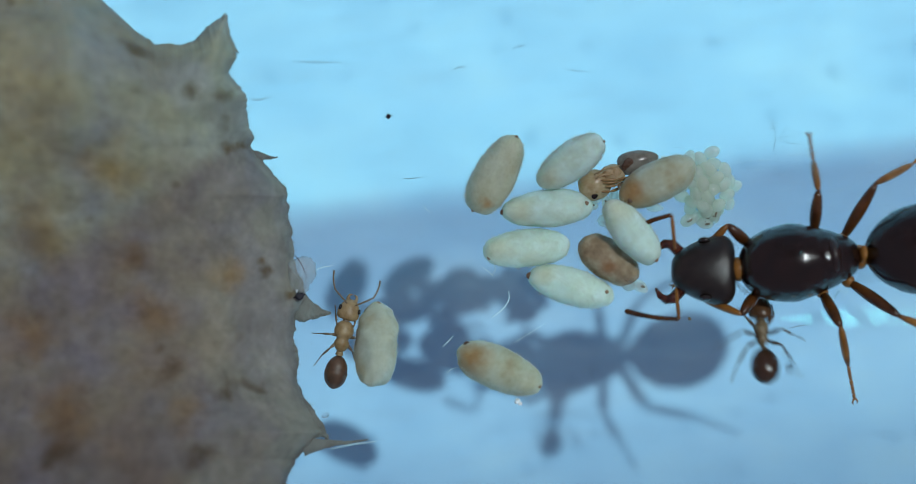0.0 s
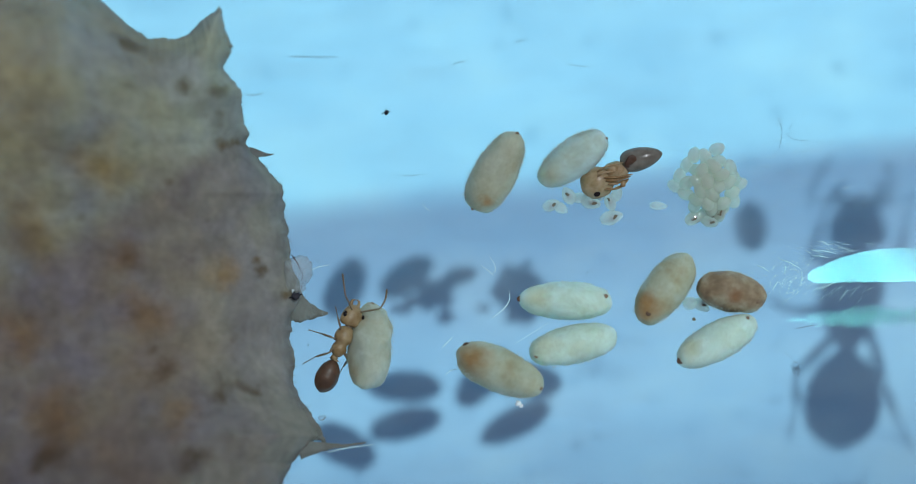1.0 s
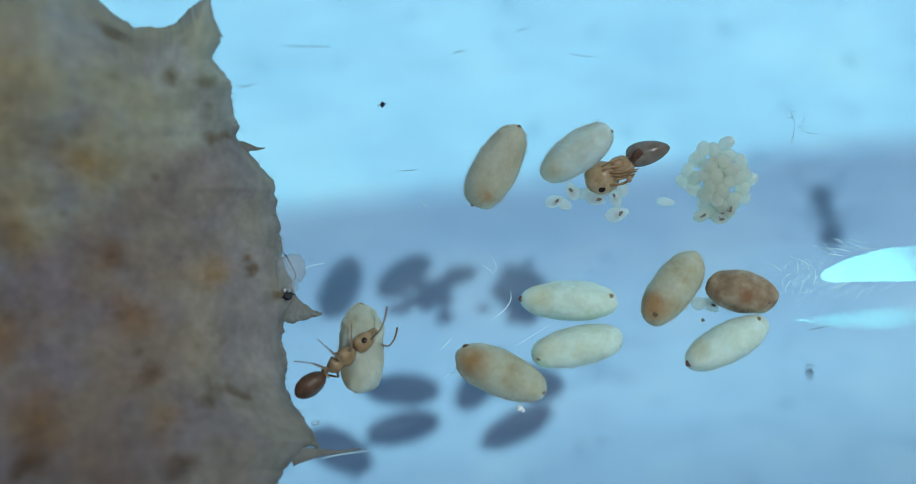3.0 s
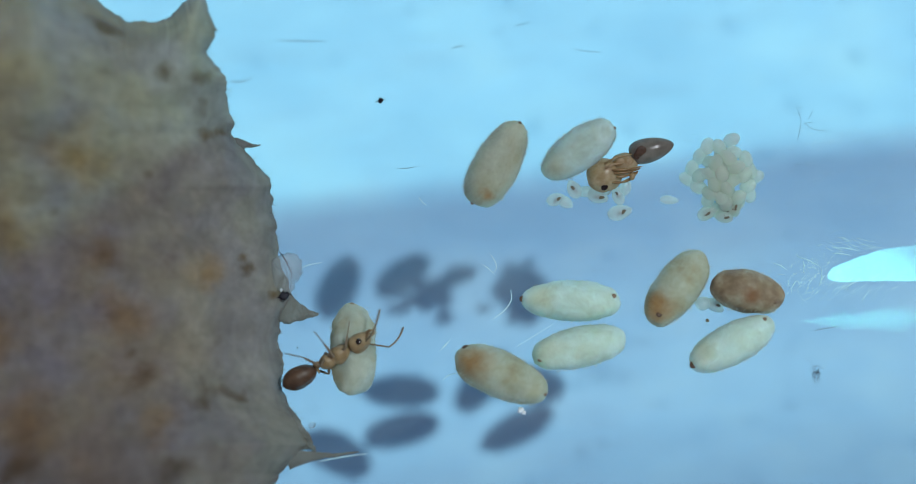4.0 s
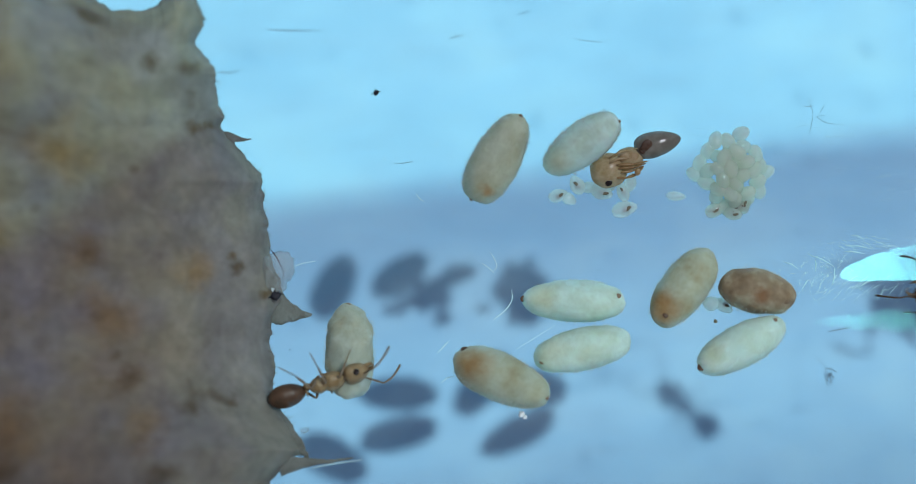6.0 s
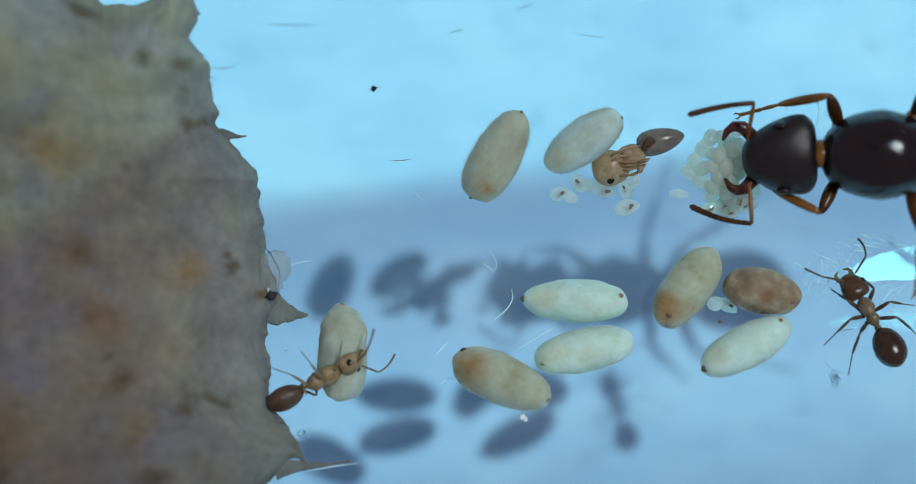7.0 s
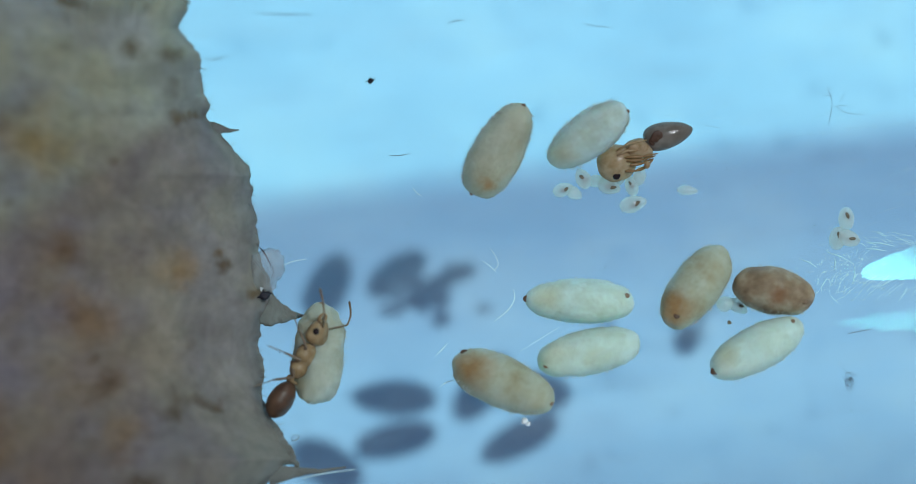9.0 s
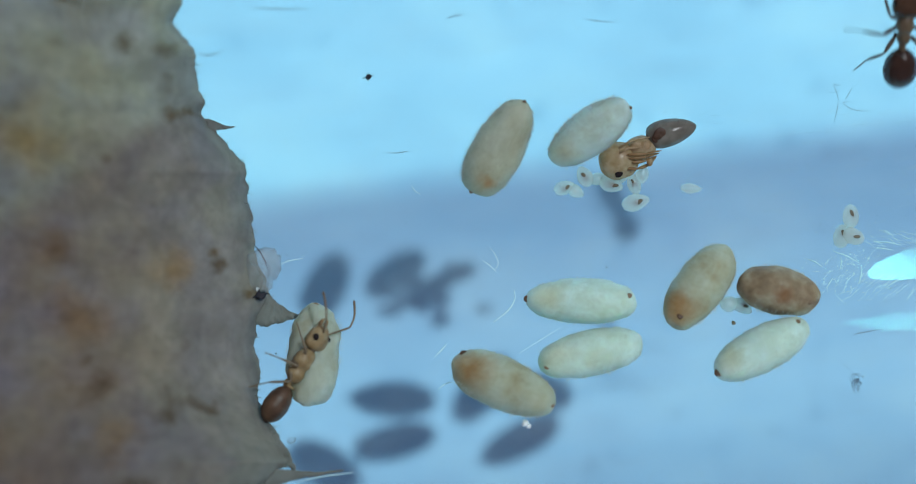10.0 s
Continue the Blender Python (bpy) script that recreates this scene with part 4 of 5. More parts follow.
WORKER = dict(queen=False, head=(0.76, 0.74, 0.55), trunk=(0.80, 0.46, 0.42), gaster=(1.08, 0.80, 0.72), z=0.50, lift=0.02, rings=4.2, lip=0.03, eye=0.095, gape=0.10, jaw=0.27,
              ant=0.62, scape=(0.55, 0.75, 0.25), whip=(1.45, 0.95, -0.35), thick=0.036, bristles=8,
              legs=[((0.24, 0.14, 0.34), (0.46, 0.40, 0.60), (0.78, 0.46, 0.25), (1.00, 0.50, 0.02)), ((0.0, 0.15, 0.34), (0.02, 0.56, 0.66), (-0.04, 0.94, 0.28), (-0.10, 1.26, 0.02)),
                    ((-0.20, 0.14, 0.34), (-0.48, 0.50, 0.68), (-0.84, 0.78, 0.28), (-1.22, 0.98, 0.02))],
              m_trunk=M_WBODY, m_plate=M_WBODY, m_head=M_WHEAD, m_gaster=M_WGASTER, m_jaw=M_WBODY, m_limb=M_WLEG, m_shin=M_WLEG, m_foot=M_WLEG, m_ant=M_WLEG)
CALLOW = dict(WORKER, gape=0.03, jaw=0.17, eye=0.13, legs=[tuple((x * 0.80, y * 0.66, z) for x, y, z in leg) for leg in WORKER["legs"]], head=(0.66, 0.70, 0.54), trunk=(0.92, 0.62, 0.50), gaster=(1.0, 0.66, 0.58), thick=0.032, ant=0.60,
              m_trunk=M_CALLOW, m_head=M_CALLOW, m_gaster=M_CGASTER, m_jaw=M_CALLOW, m_limb=M_CLEG, m_shin=M_CLEG, m_foot=M_CLEG, m_ant=M_CLEG)

queen, queen_parts = ant("queen_ant", "large glossy dark brown queen ant with amber feet", "queen ant", QUEEN)
worker, worker_parts = ant("worker_ant", "small brown worker ant with a shiny gaster", "worker ant", WORKER)
callow, callow_parts = ant("callow_worker_ant", "pale amber young worker ant clasping a cocoon", "worker ant", CALLOW)

# ---- fibres, grit and scratches on the glass ----


def fibre(points, r, mat, label, lift=0.05):
    """A loose fibre that lies on the glass."""
    bm = bmesh.new()
    pts = [Vector((x, y, floor_at(x, y) + lift)) for x, y in points]
    fine = []
    for p, q in zip(pts, pts[1:]):
        fine += [p.lerp(q, k / 4) for k in range(4)]
    fine.append(pts[-1])
    for _ in range(3):
        fine = [fine[0]] + [(a + 2 * b2 + c) / 4 for a, b2, c in zip(fine, fine[1:], fine[2:])] + [fine[-1]]
    limb(bm, fine, [r * (0.5 + math.sin(math.pi * min(0.97, max(0.03, i / (len(fine) - 1)))) * 0.6) for i in range(len(fine))], 5)
    return tagged(part("fibre", bm, mat), label, "fibre")


WHITE_L, GREY_L = "fine curled white silk fibre on the glass", "thin grey fibre stuck to the glass"
fibre([(0.91, -0.40), (1.04, -0.57), (1.13, -0.81), (0.99, -0.94)], 0.010, M_FIBRE, WHITE_L)
fibre([(1.48, -1.41), (1.53, -1.65), (1.34, -1.95), (0.99, -2.20)], 0.013, M_FIBRE, WHITE_L)
fibre([(0.71, -0.71), (0.88, -0.81), (1.04, -0.98)], 0.011, M_FIBRE, WHITE_L)
fibre([(-1.01, 1.11), (-0.91, 0.96), (-0.79, 0.91)], 0.011, M_FIBRE, WHITE_L)
fibre([(-0.45, -3.04), (-0.30, -2.89), (-0.15, -2.74)], 0.011, M_FIBRE, WHITE_L)
fibre([(-0.35, -3.80), (-0.20, -3.66), (0.02, -3.62)], 0.011, M_FIBRE, WHITE_L)
fibre([(-4.28, -0.84), (-4.03, -0.71), (-3.67, -0.66)], 0.011, M_FIBRE, WHITE_L)
fibre([(1.60, -2.94), (2.02, -2.69), (2.61, -2.33)], 0.006, M_FIBRE, WHITE_L)
fibre([(-3.63, -5.86), (-3.15, -5.75), (-2.34, -5.65)], 0.015, M_FIBRE, WHITE_L)
fibre([(-4.59, 5.05), (-4.03, 5.04), (-3.30, 5.05)], 0.012, M_DARKFIBRE, GREY_L)
fibre([(-0.13, 4.90), (0.03, 4.98), (0.24, 4.98)], 0.011, M_DARKFIBRE, GREY_L)
fibre([(1.53, 5.45), (1.72, 5.51), (1.93, 5.54)], 0.009, M_DARKFIBRE, GREY_L)
fibre([(3.01, 4.95), (3.42, 4.89), (3.75, 4.88)], 0.007, M_DARKFIBRE, GREY_L)
fibre([(-5.80, 4.03), (-5.54, 3.98), (-5.21, 4.09)], 0.012, M_DARKFIBRE, GREY_L, 1.0)
for pts in ([(9.15, 3.51), (9.25, 3.36), (9.31, 3.17)], [(9.31, 3.14), (9.29, 2.91), (9.24, 2.66)], [(9.43, 3.09), (9.66, 2.93), (10.10, 2.91)],
            [(9.48, 3.20), (9.55, 3.32), (9.61, 3.45)], [(9.06, 3.36), (9.21, 3.35), (9.31, 3.40)], [(9.37, 3.09), (9.53, 3.14), (9.68, 3.12)], [(9.13, 3.56), (9.22, 3.51), (9.33, 3.53)]):
    fibre(pts, 0.0055, M_DARKFIBRE, "thin branching grey hair stuck to the glass")
fibre([(6.11, 2.66), (6.32, 2.62), (6.55, 2.58)], 0.003, M_DARKFIBRE, GREY_L)
fibre([(-1.60, 1.90), (-1.32, 1.89), (-1.07, 1.95)], 0.009, M_DARKFIBRE, GREY_L)
fibre([(9.65, -2.48), (10.00, -2.41), (10.29, -2.36)], 0.010, M_DARKFIBRE, GREY_L)
fibre([(9.30, -3.15), (9.44, -3.28), (9.55, -3.43)], 0.003, M_DARKFIBRE, GREY_L)


def fluff(x, y, size):
    """A small tangle of fluff: one hair that winds back on itself."""
    rng = random.Random(21)
    bm = bmesh.new()
    for k in range(9):
        a0, r0 = rng.uniform(0, 6.28), rng.uniform(0.2, 0.8) * size
        pts = []
        for i in range(9):
            a = a0 + 0.55 * i * (1 if k % 2 else -1)
            r = r0 * (1 - 0.05 * i)
            px, py = x + 0.7 * r * math.cos(a) + 0.05 * i * size * (k % 3 - 1) + rng.gauss(0, 0.12) * size, y + r * math.sin(a) - 0.05 * i * size * (k % 4 - 1) + rng.gauss(0, 0.12) * size
            pts.append((px, py, floor_at(px, py) + 0.04 + 0.05 * rng.random()))
        limb(bm, pts, [0.003] + [0.006] * 7 + [0.002], 4)
    tagged(part("fluff", bm, M_DARKFIBRE), "grey tangle of fluff on the glass", "fluff")


fluff(9.57, -3.58, 0.24)


def grit(name, x, y, size, mat, label, lift=0.0):
    bm = bmesh.new()
    bmesh.ops.create_icosphere(bm, subdivisions=2, radius=size)
    ragged(bm, size * 0.5, size * 0.9, x)
    if name == "black_speck":
        for k, (a, l) in enumerate(((0.2, 1.0), (1.9, 0.7), (3.5, 1.2), (4.9, 0.6))):
            d = Vector((math.cos(a), math.sin(a), 0.1)) * size * l
            limb(bm, [d * 0.5, d * 1.2 + Vector((0, 0.2 * size, 0)), d * 1.8], [0.25 * size, 0.14 * size, 0.10 * size], 4)
    ob = part(name, bm, mat, None, "", False)
    tagged(ob, label, "grit")
    ob.matrix_world = at(x, y, floor_at(x, y) + size * 0.6 + lift)
    return ob


grit("black_speck", -2.00, 3.65, 0.07, M_SPECK, "tiny black speck of grit on the glass")
grit("pale_crumb", 1.71, -4.56, 0.085, M_CRUMB, "tiny white crumb on the glass")
grit("pale_crumb", 1.79, -4.62, 0.06, M_CRUMB, "tiny white crumb on the glass")
grit("brown_speck", 6.79, -2.22, 0.05, M_GUT, "tiny brown speck beside a larva")
grit("black_speck", -4.60, -1.54, 0.12, M_SPECK, "black grain caught in the cotton edge", 0.9)



def streak_film():
    """A flat glossy strip in the tube's bottom, shaped as the bright streak, drawn out to a tip and tilted to mirror
    the panel lamp.
    """
    bm = bmesh.new()
    n, m = 90, 12
    level = floor_at(12.0, -0.7) + 0.02 - 0.183 * 0.7
    rows = []
    for i in range(n + 1):
        x = 10.10 + 9.0 * (i / n) ** 2
        half = 0.47 * min(1.0, (x - 10.10) / 2.1) ** 0.40 + 0.006
        half *= 1 + 0.05 * noise.noise(Vector((x * 2.2, 4, 0)))
        low = -1.19 + 0.02 * (x - 10.1) + 0.02 * noise.noise(Vector((x * 1.5, 0, 0))) + 0.10 * max(0.0, 1 - (x - 10.10) / 0.5) ** 2
        rows.append([bm.verts.new((x, low + 2 * half * j / m, level - 0.183 * (low + 2 * half * j / m))) for j in range(m + 1)])
    for r0, r1 in zip(rows, rows[1:]):
        for j in range(m):
            bm.faces.new((r0[j], r1[j], r1[j + 1], r0[j + 1]))
    ob = part("streak_film", bm, M_STREAK)
    ob.visible_shadow = False
    tagged(ob, "flat glossy strip in the tube's bottom, added for the bright streak", "water", kind="structure")


streak_film()


def faint_streak(x0, length, width, lift, label):
    """A faint glossy strip over the curved glass, tilted to catch the panel lamp as a second light streak."""
    bm = bmesh.new()
    rows = []
    for i in range(41):
        x = x0 + length * i / 40
        half = width * (0.15 + 0.85 * math.sin(math.pi * min(0.5, i / 24))) * (1 + 0.5 * noise.noise(Vector((x * 2.1, 2, lift * 40))) + 0.25 * noise.noise(Vector((x * 8, 5, 0))))
        mid = -2.24 + 0.03 * (x - 9.0)
        base = floor_at(11.5, -2.14) + lift - 0.201 * (mid + 2.14)
        rows.append([bm.verts.new((x, mid + half * k, base - 0.201 * half * k)) for k in (-1, -0.5, 0, 0.5, 1)])
    for r0, r1 in zip(rows, rows[1:]):
        for j in range(4):
            bm.faces.new((r0[j], r1[j], r1[j + 1], r0[j + 1]))
    ob = part("streak_film", bm, M_SHEEN)
    ob.visible_shadow = False
    tagged(ob, label, "water", kind="structure")


faint_streak(9.3, 6.0, 0.27, 0.06, "faint glossy strip added for the second light streak on the glass")
faint_streak(9.6, 6.0, 0.16, 0.065, "faint glossy strip added for the second light streak on the glass")

bm = bmesh.new()
rng = random.Random(5)
for k in range(420):
    if k < 150:
        x, y = 10.0 + rng.gauss(0, 1.1), -0.9 + rng.gauss(0, 0.75)
    else:
        x, y = rng.uniform(-5, 14), rng.uniform(-6, 2.4)
    a = rng.gauss(0.25, 0.5) if k % 3 else rng.uniform(0, 3.1)
    l = rng.uniform(0.006, 0.035) * (3 if rng.random() < 0.12 else 1) if k < 150 else rng.uniform(0.01, 0.09)
    z = floor_at(x, y) + 0.012
    dx, dy = l * math.cos(a), l * math.sin(a)
    limb(bm, [(x - dx, y - dy, z), (x + 0.05 * l, y - 0.05 * l, z + 0.004), (x + dx, y + dy, z)], [0.002, 0.009 if k < 150 else 0.0032, 0.0015], 3)
for k in range(110):
    x, y = rng.uniform(4, 15), rng.uniform(0.2, 3.0)
    a, l = rng.gauss(0.22, 0.12), rng.uniform(0.08, 0.45)
    p = Vector((x, y, floor_at(x, y) + 0.012))
    d = Vector((l * math.cos(a), l * math.sin(a), 0))
    limb(bm, [p - d, p + Vector((0, 0.02 * l, 0.004)), p + d], [0.0015, 0.0026, 0.0015], 3)
for k in range(460):
    x = max(rng.uniform(-3, 14), rng.uniform(-3, 14))
    y = 0.35 + 0.12 * x + rng.uniform(-1.6, 1.3)
    a, l = rng.gauss(0.2, 0.5), rng.uniform(0.008, 0.05) * (2.5 if rng.random() < 0.1 else 1)
    p = Vector((x, y, floor_at(x, y) + 0.012))
    d = Vector((l * math.cos(a), l * math.sin(a), 0))
    limb(bm, [p - d, p + Vector((0.02 * l, 0.1 * l, 0.003)), p + d], [0.0015, 0.005 if l < 0.03 else 0.003, 0.0015], 3)
tagged(part("scratches", bm, M_FIBRE), "fine white scratches and lint on the glass", "scratches", kind="stuff")

# scratches round the streak's tip, lamp glints put into their cyan colour: short and crossed before it, drawn out along
# its sides
bm = bmesh.new()
for k in range(210):
    if k < 110:
        x, y = 9.75 + rng.gauss(0, 0.50), -0.85 + rng.gauss(0, 0.36)
        a, l = rng.choice((2.2, 2.6, 0.9, 0.5, 1.4)) + rng.gauss(0, 0.3), rng.uniform(0.015, 0.09) * (2.4 if rng.random() < 0.15 else 1)
    elif k < 155:
        x, y = 10.9 + rng.gauss(0, 0.55), -0.20 + rng.gauss(0, 0.12)
        a, l = rng.gauss(-0.25, 0.22), rng.uniform(0.03, 0.22)
    else:
        x, y = 10.7 + rng.gauss(0, 0.75), -1.38 + rng.gauss(0, 0.16)
        a, l = rng.gauss(0.65, 0.25), rng.uniform(0.03, 0.24)
    dx, dy = l * math.cos(a), l * math.sin(a)
    p, q = (x - dx, y - dy), (x + dx, y + dy)
    limb(bm, [(*p, floor_at(*p) + 0.016), (x - 0.12 * dy, y + 0.12 * dx, floor_at(x, y) + 0.022), (*q, floor_at(*q) + 0.016)], [0.002, rng.uniform(0.003, 0.008), 0.002], 5)
for a, b2, c in [((9.28, -0.48), (9.62, -0.60), (9.92, -0.78)), ((8.64, -0.67), (8.84, -0.74), (9.01, -0.87)), ((9.25, -1.13), (9.17, -1.25), (9.07, -1.39)), ((9.95, -0.83), (9.94, -1.05), (9.86, -1.28)),
                 ((10.88, -1.16), (10.70, -1.25), (10.47, -1.39)), ((10.27, -0.25), (10.60, -0.26), (10.96, -0.34)), ((10.22, -0.40), (10.48, -0.41), (10.75, -0.46)), ((9.46, -0.62), (9.47, -0.75), (9.44, -0.92))]:
    limb(bm, [(*p, floor_at(*p) + 0.015) for p in (a, b2, c)], [0.005, 0.015, 0.005], 4)
# small bright beads added among the scratches as glints
joined_spheres(bm, [(x, y, floor_at(x, y) + 0.02, r, r, 0.7 * r, 0) for x, y, r in
                    [(9.5 + rng.gauss(0, 0.42), -1.0 + rng.gauss(0, 0.28), rng.uniform(0.008, 0.024)) for _ in range(46)]], 7, 5)
tagged(part("scratches", bm, M_GLINT), "scratches on the glass round the bright streak, glints in their colour", "scratches", kind="stuff")

grit("pale_crumb", -4.74, -1.40, 0.07, M_CRUMB, "tiny white crumb in the cotton edge", 0.7)


def droplet(x, y, size):
    """A small bead of water on the glass."""
    bm = bmesh.new()
    pod(bm, -1.3 * size, size, egg_profile(size, 0.6 * size, -0.1, 0.5), 14, 16, 0.45 * size)
    ob = part("water_droplet", bm, M_DROP)
    tagged(ob, "small clear bead of water on the glass by the cotton", "water drop")
    ob.matrix_world = rest(x, y, 20)


droplet(-4.20, -4.93, 0.08)
droplet(-3.82, -4.98, 0.09)

# dust on the glass
bm = bmesh.new()
rng = random.Random(17)
for k in range(34):
    x, y = rng.uniform(-4.5, 11.5), rng.uniform(-6.0, 5.5)
    r = rng.uniform(0.010, 0.022)
    joined_spheres(bm, [(x, y, floor_at(x, y) + 0.5 * r, r, r * rng.uniform(0.5, 1.0), 0.6 * r, rng.uniform(0, 180))], 6, 4)
tagged(part("dust", bm, M_SPECK), "tiny dark grains of dust on the glass", "dust", kind="stuff")

# clear film bulging from the cotton, with dark hairs on its rim
bm = bmesh.new()
bmesh.ops.create_icosphere(bm, subdivisions=4, radius=1.0)
bmesh.ops.transform(bm, matrix=Matrix.Diagonal((0.36, 0.62, 0.35, 1)), verts=bm.verts[:])
ragged(bm, 0.22, 0.4, 4.0)
ragged(bm, 0.06, 0.13, 2.0)
film_bubble = part("film_bubble", bm, M_FILM)
tagged(film_bubble, "clear crumpled film bulging from the cotton edge", "film")
film_bubble.matrix_world = at(-4.58, -0.98, 0.75, 0, 0, -15)
for pts in ([(-4.80, -0.30), (-4.62, -0.48), (-4.46, -0.80)], [(-4.76, -0.34), (-4.58, -0.58), (-4.44, -0.92)], [(-4.44, -0.80), (-4.40, -0.98), (-4.46, -1.12)]):
    fibre(pts, 0.009, M_SPECK, "fine dark hair on the film", 0.8)

# ---- what moves ----


def swing(moving, times, speed, reach=16, tuck=lambda t: 0.0):
    """Legs step while the ant goes, antennae feel about. tuck: degrees by which the front legs are drawn in."""
    for key, (ob, rest_pose) in moving.items():
        rng = random.Random(key)
        phase = rng.uniform(0, 6.28)
        if key.startswith("leg"):
            tripod = (int(key[3]) + int(key[4])) % 2
            rows = [(t, rest_pose @ pose(0, 0, 0, 0, 0, reach * speed(t) * math.sin(11 * t + math.pi * tripod) + 3 * math.sin(1.3 * t + phase) - (tuck(t) * (1 if key[4] == "1" else -1) if key[3] == "0" else 0.0))) for t in times]
        elif key.startswith("antenna"):
            rows = [(t, rest_pose @ pose(0, 0, 0, 0, 7 * math.sin(2.1 * t + phase), 16 * math.sin(3.1 * t + phase))) for t in times]
        elif key == "head":
            rows = [(t, rest_pose @ pose(0, 0, 0, 0, 0, 6 * math.sin(2.3 * t + phase))) for t in times]
        else:
            continue
        walk(ob, rows)


def ride(ob, rows, roll=lambda t: 0.0):
    """Keys a thing that slides or walks on the tube's floor: (seconds, x, y, turn, height over the floor). roll: how far it lies over on its side."""
    walk(ob, [(t, rest(x, y, turn, z) @ pose(0, 0, 0, roll(t))) for t, x, y, turn, z in rows])


def motions():
    ride(queen, [
        (0.00, 9.81, -0.80, 186, 0.00), (0.10, 9.98, -0.72, 182, 0.00), (0.20, 9.91, -0.31, 180, 0.00), (0.30, 9.92, -0.27, 180, 0.00), (0.40, 9.62, -0.68, 177, 0.00),
        (0.50, 10.61, -0.65, 180, 0.00), (0.60, 12.21, -0.53, 176, 0.00), (0.70, 14.04, -0.66, 178, 0.00), (0.80, 15.42, -1.00, 150, 0.00), (0.90, 17.73, -0.05, 112, 0.00),
        (1.00, 19.50, 1.75, 85, 0.00), (1.20, 22.02, 2.67, 62, 0.00), (1.50, 26.62, 2.93, 25, 0.00), (2.50, 28.33, 2.57, 80, 0.00), (4.00, 27.50, 1.48, 140, 0.00),
        (5.60, 25.77, 1.40, 180, 0.00), (6.30, 18.04, 1.64, 180, 0.00), (6.60, 12.62, 1.81, 176, 0.00), (6.80, 11.17, 1.92, 175, 0.00), (6.90, 11.09, 1.97, 175, 0.00),
        (7.00, 10.83, 2.31, 180, 0.00), (7.10, 11.00, 2.81, 190, 0.00), (7.20, 11.29, 2.72, 200, 0.00), (7.30, 11.43, 2.53, 196, 0.00), (7.40, 13.50, 2.16, 188, 0.00),
        (7.50, 15.40, 1.54, 188, 0.00), (7.70, 18.45, 1.43, 185, 0.00), (8.10, 24.32, 1.08, 170, 0.00), (10.00, 25.16, 0.93, 170, 0.00)
    ])
    ride(worker, [
        (0.00, 8.80, -2.80, 92, 0.00), (0.10, 9.27, -3.59, 111, 0.00), (0.20, 9.60, -3.76, 121, 0.00), (0.30, 9.90, -3.72, 144, 0.00), (0.40, 11.15, -4.55, 178, 0.00),
        (0.50, 12.57, -4.99, 175, 0.00), (0.80, 18.27, -6.50, 130, 0.00), (1.20, 21.33, -3.99, 105, 0.00), (1.60, 19.32, -0.82, 95, 0.00), (2.00, 18.30, 3.93, 115, 0.00),
        (2.40, 17.15, 3.57, 135, 0.00), (2.70, 16.74, 4.38, 120, 0.00), (3.30, 20.47, 4.94, 60, 0.00), (3.90, 23.24, 4.04, -10, 0.00), (4.50, 24.01, 0.80, -80, 0.00),
        (5.00, 22.02, -1.99, -150, 0.00), (5.30, 19.11, -2.61, -180, 0.00), (5.50, 16.59, -2.70, -190, 0.00), (5.70, 14.93, -2.11, -200, 0.00), (6.20, 11.68, -2.24, -225, 0.00),
        (6.80, 10.50, -2.37, -236, 0.00), (7.00, 10.50, -2.13, -245, 0.00), (7.10, 10.38, -2.16, -250, 0.00), (7.20, 9.65, -1.57, -247, 0.00), (7.30, 9.81, -1.33, -252, 0.00),
        (7.40, 9.79, -1.44, -248, 0.00), (7.50, 9.72, -1.48, -247, 0.00), (7.60, 9.76, -1.87, -245, 0.00), (8.00, 9.42, -0.98, -251, 0.00), (8.20, 9.46, -0.40, -268, 0.00), (8.40, 10.48, -0.26, -302, 0.00),
        (8.50, 10.90, 0.12, -307, 0.00), (8.60, 11.42, 0.20, -306, 0.00), (8.90, 12.50, 0.75, -300, 0.00), (9.20, 13.04, 1.89, -270, 0.00), (9.50, 12.20, 2.93, -245, 0.00),
        (9.80, 10.48, 3.90, -258, 0.00), (10.00, 10.55, 5.00, -266, 0.00)
    ])
    walk(callow, [(t, at(x, y, floor_at(x, y) + 0.55 + 0.62 * min(1.0, t / 2.0), 0, 0, turn) @ pose(0, 0, 0, 8 + 55 * min(1.0, t / 2.5)) @ at(0, 0, -0.5)) for t, x, y, turn in [
        (0.00, -3.35, -2.71, 79), (0.50, -3.26, -2.77, 67), (1.00, -3.27, -2.82, 67), (1.50, -3.33, -2.83, 70), (2.00, -3.31, -3.18, 59), (2.50, -3.04, -3.29, 45), (3.80, -3.23, -3.12, 33),
        (4.50, -3.07, -3.28, 24), (5.00, -3.19, -3.49, 24), (5.50, -3.23, -3.72, 18), (7.00, -3.24, -3.56, 28), (7.50, -3.41, -3.31, 44), (8.00, -3.56, -3.37, 44), (8.50, -3.51, -3.33, 45),
        (9.00, -3.63, -3.09, 61), (9.50, -3.51, -3.20, 50), (10.00, -3.59, -3.18, 58)]])
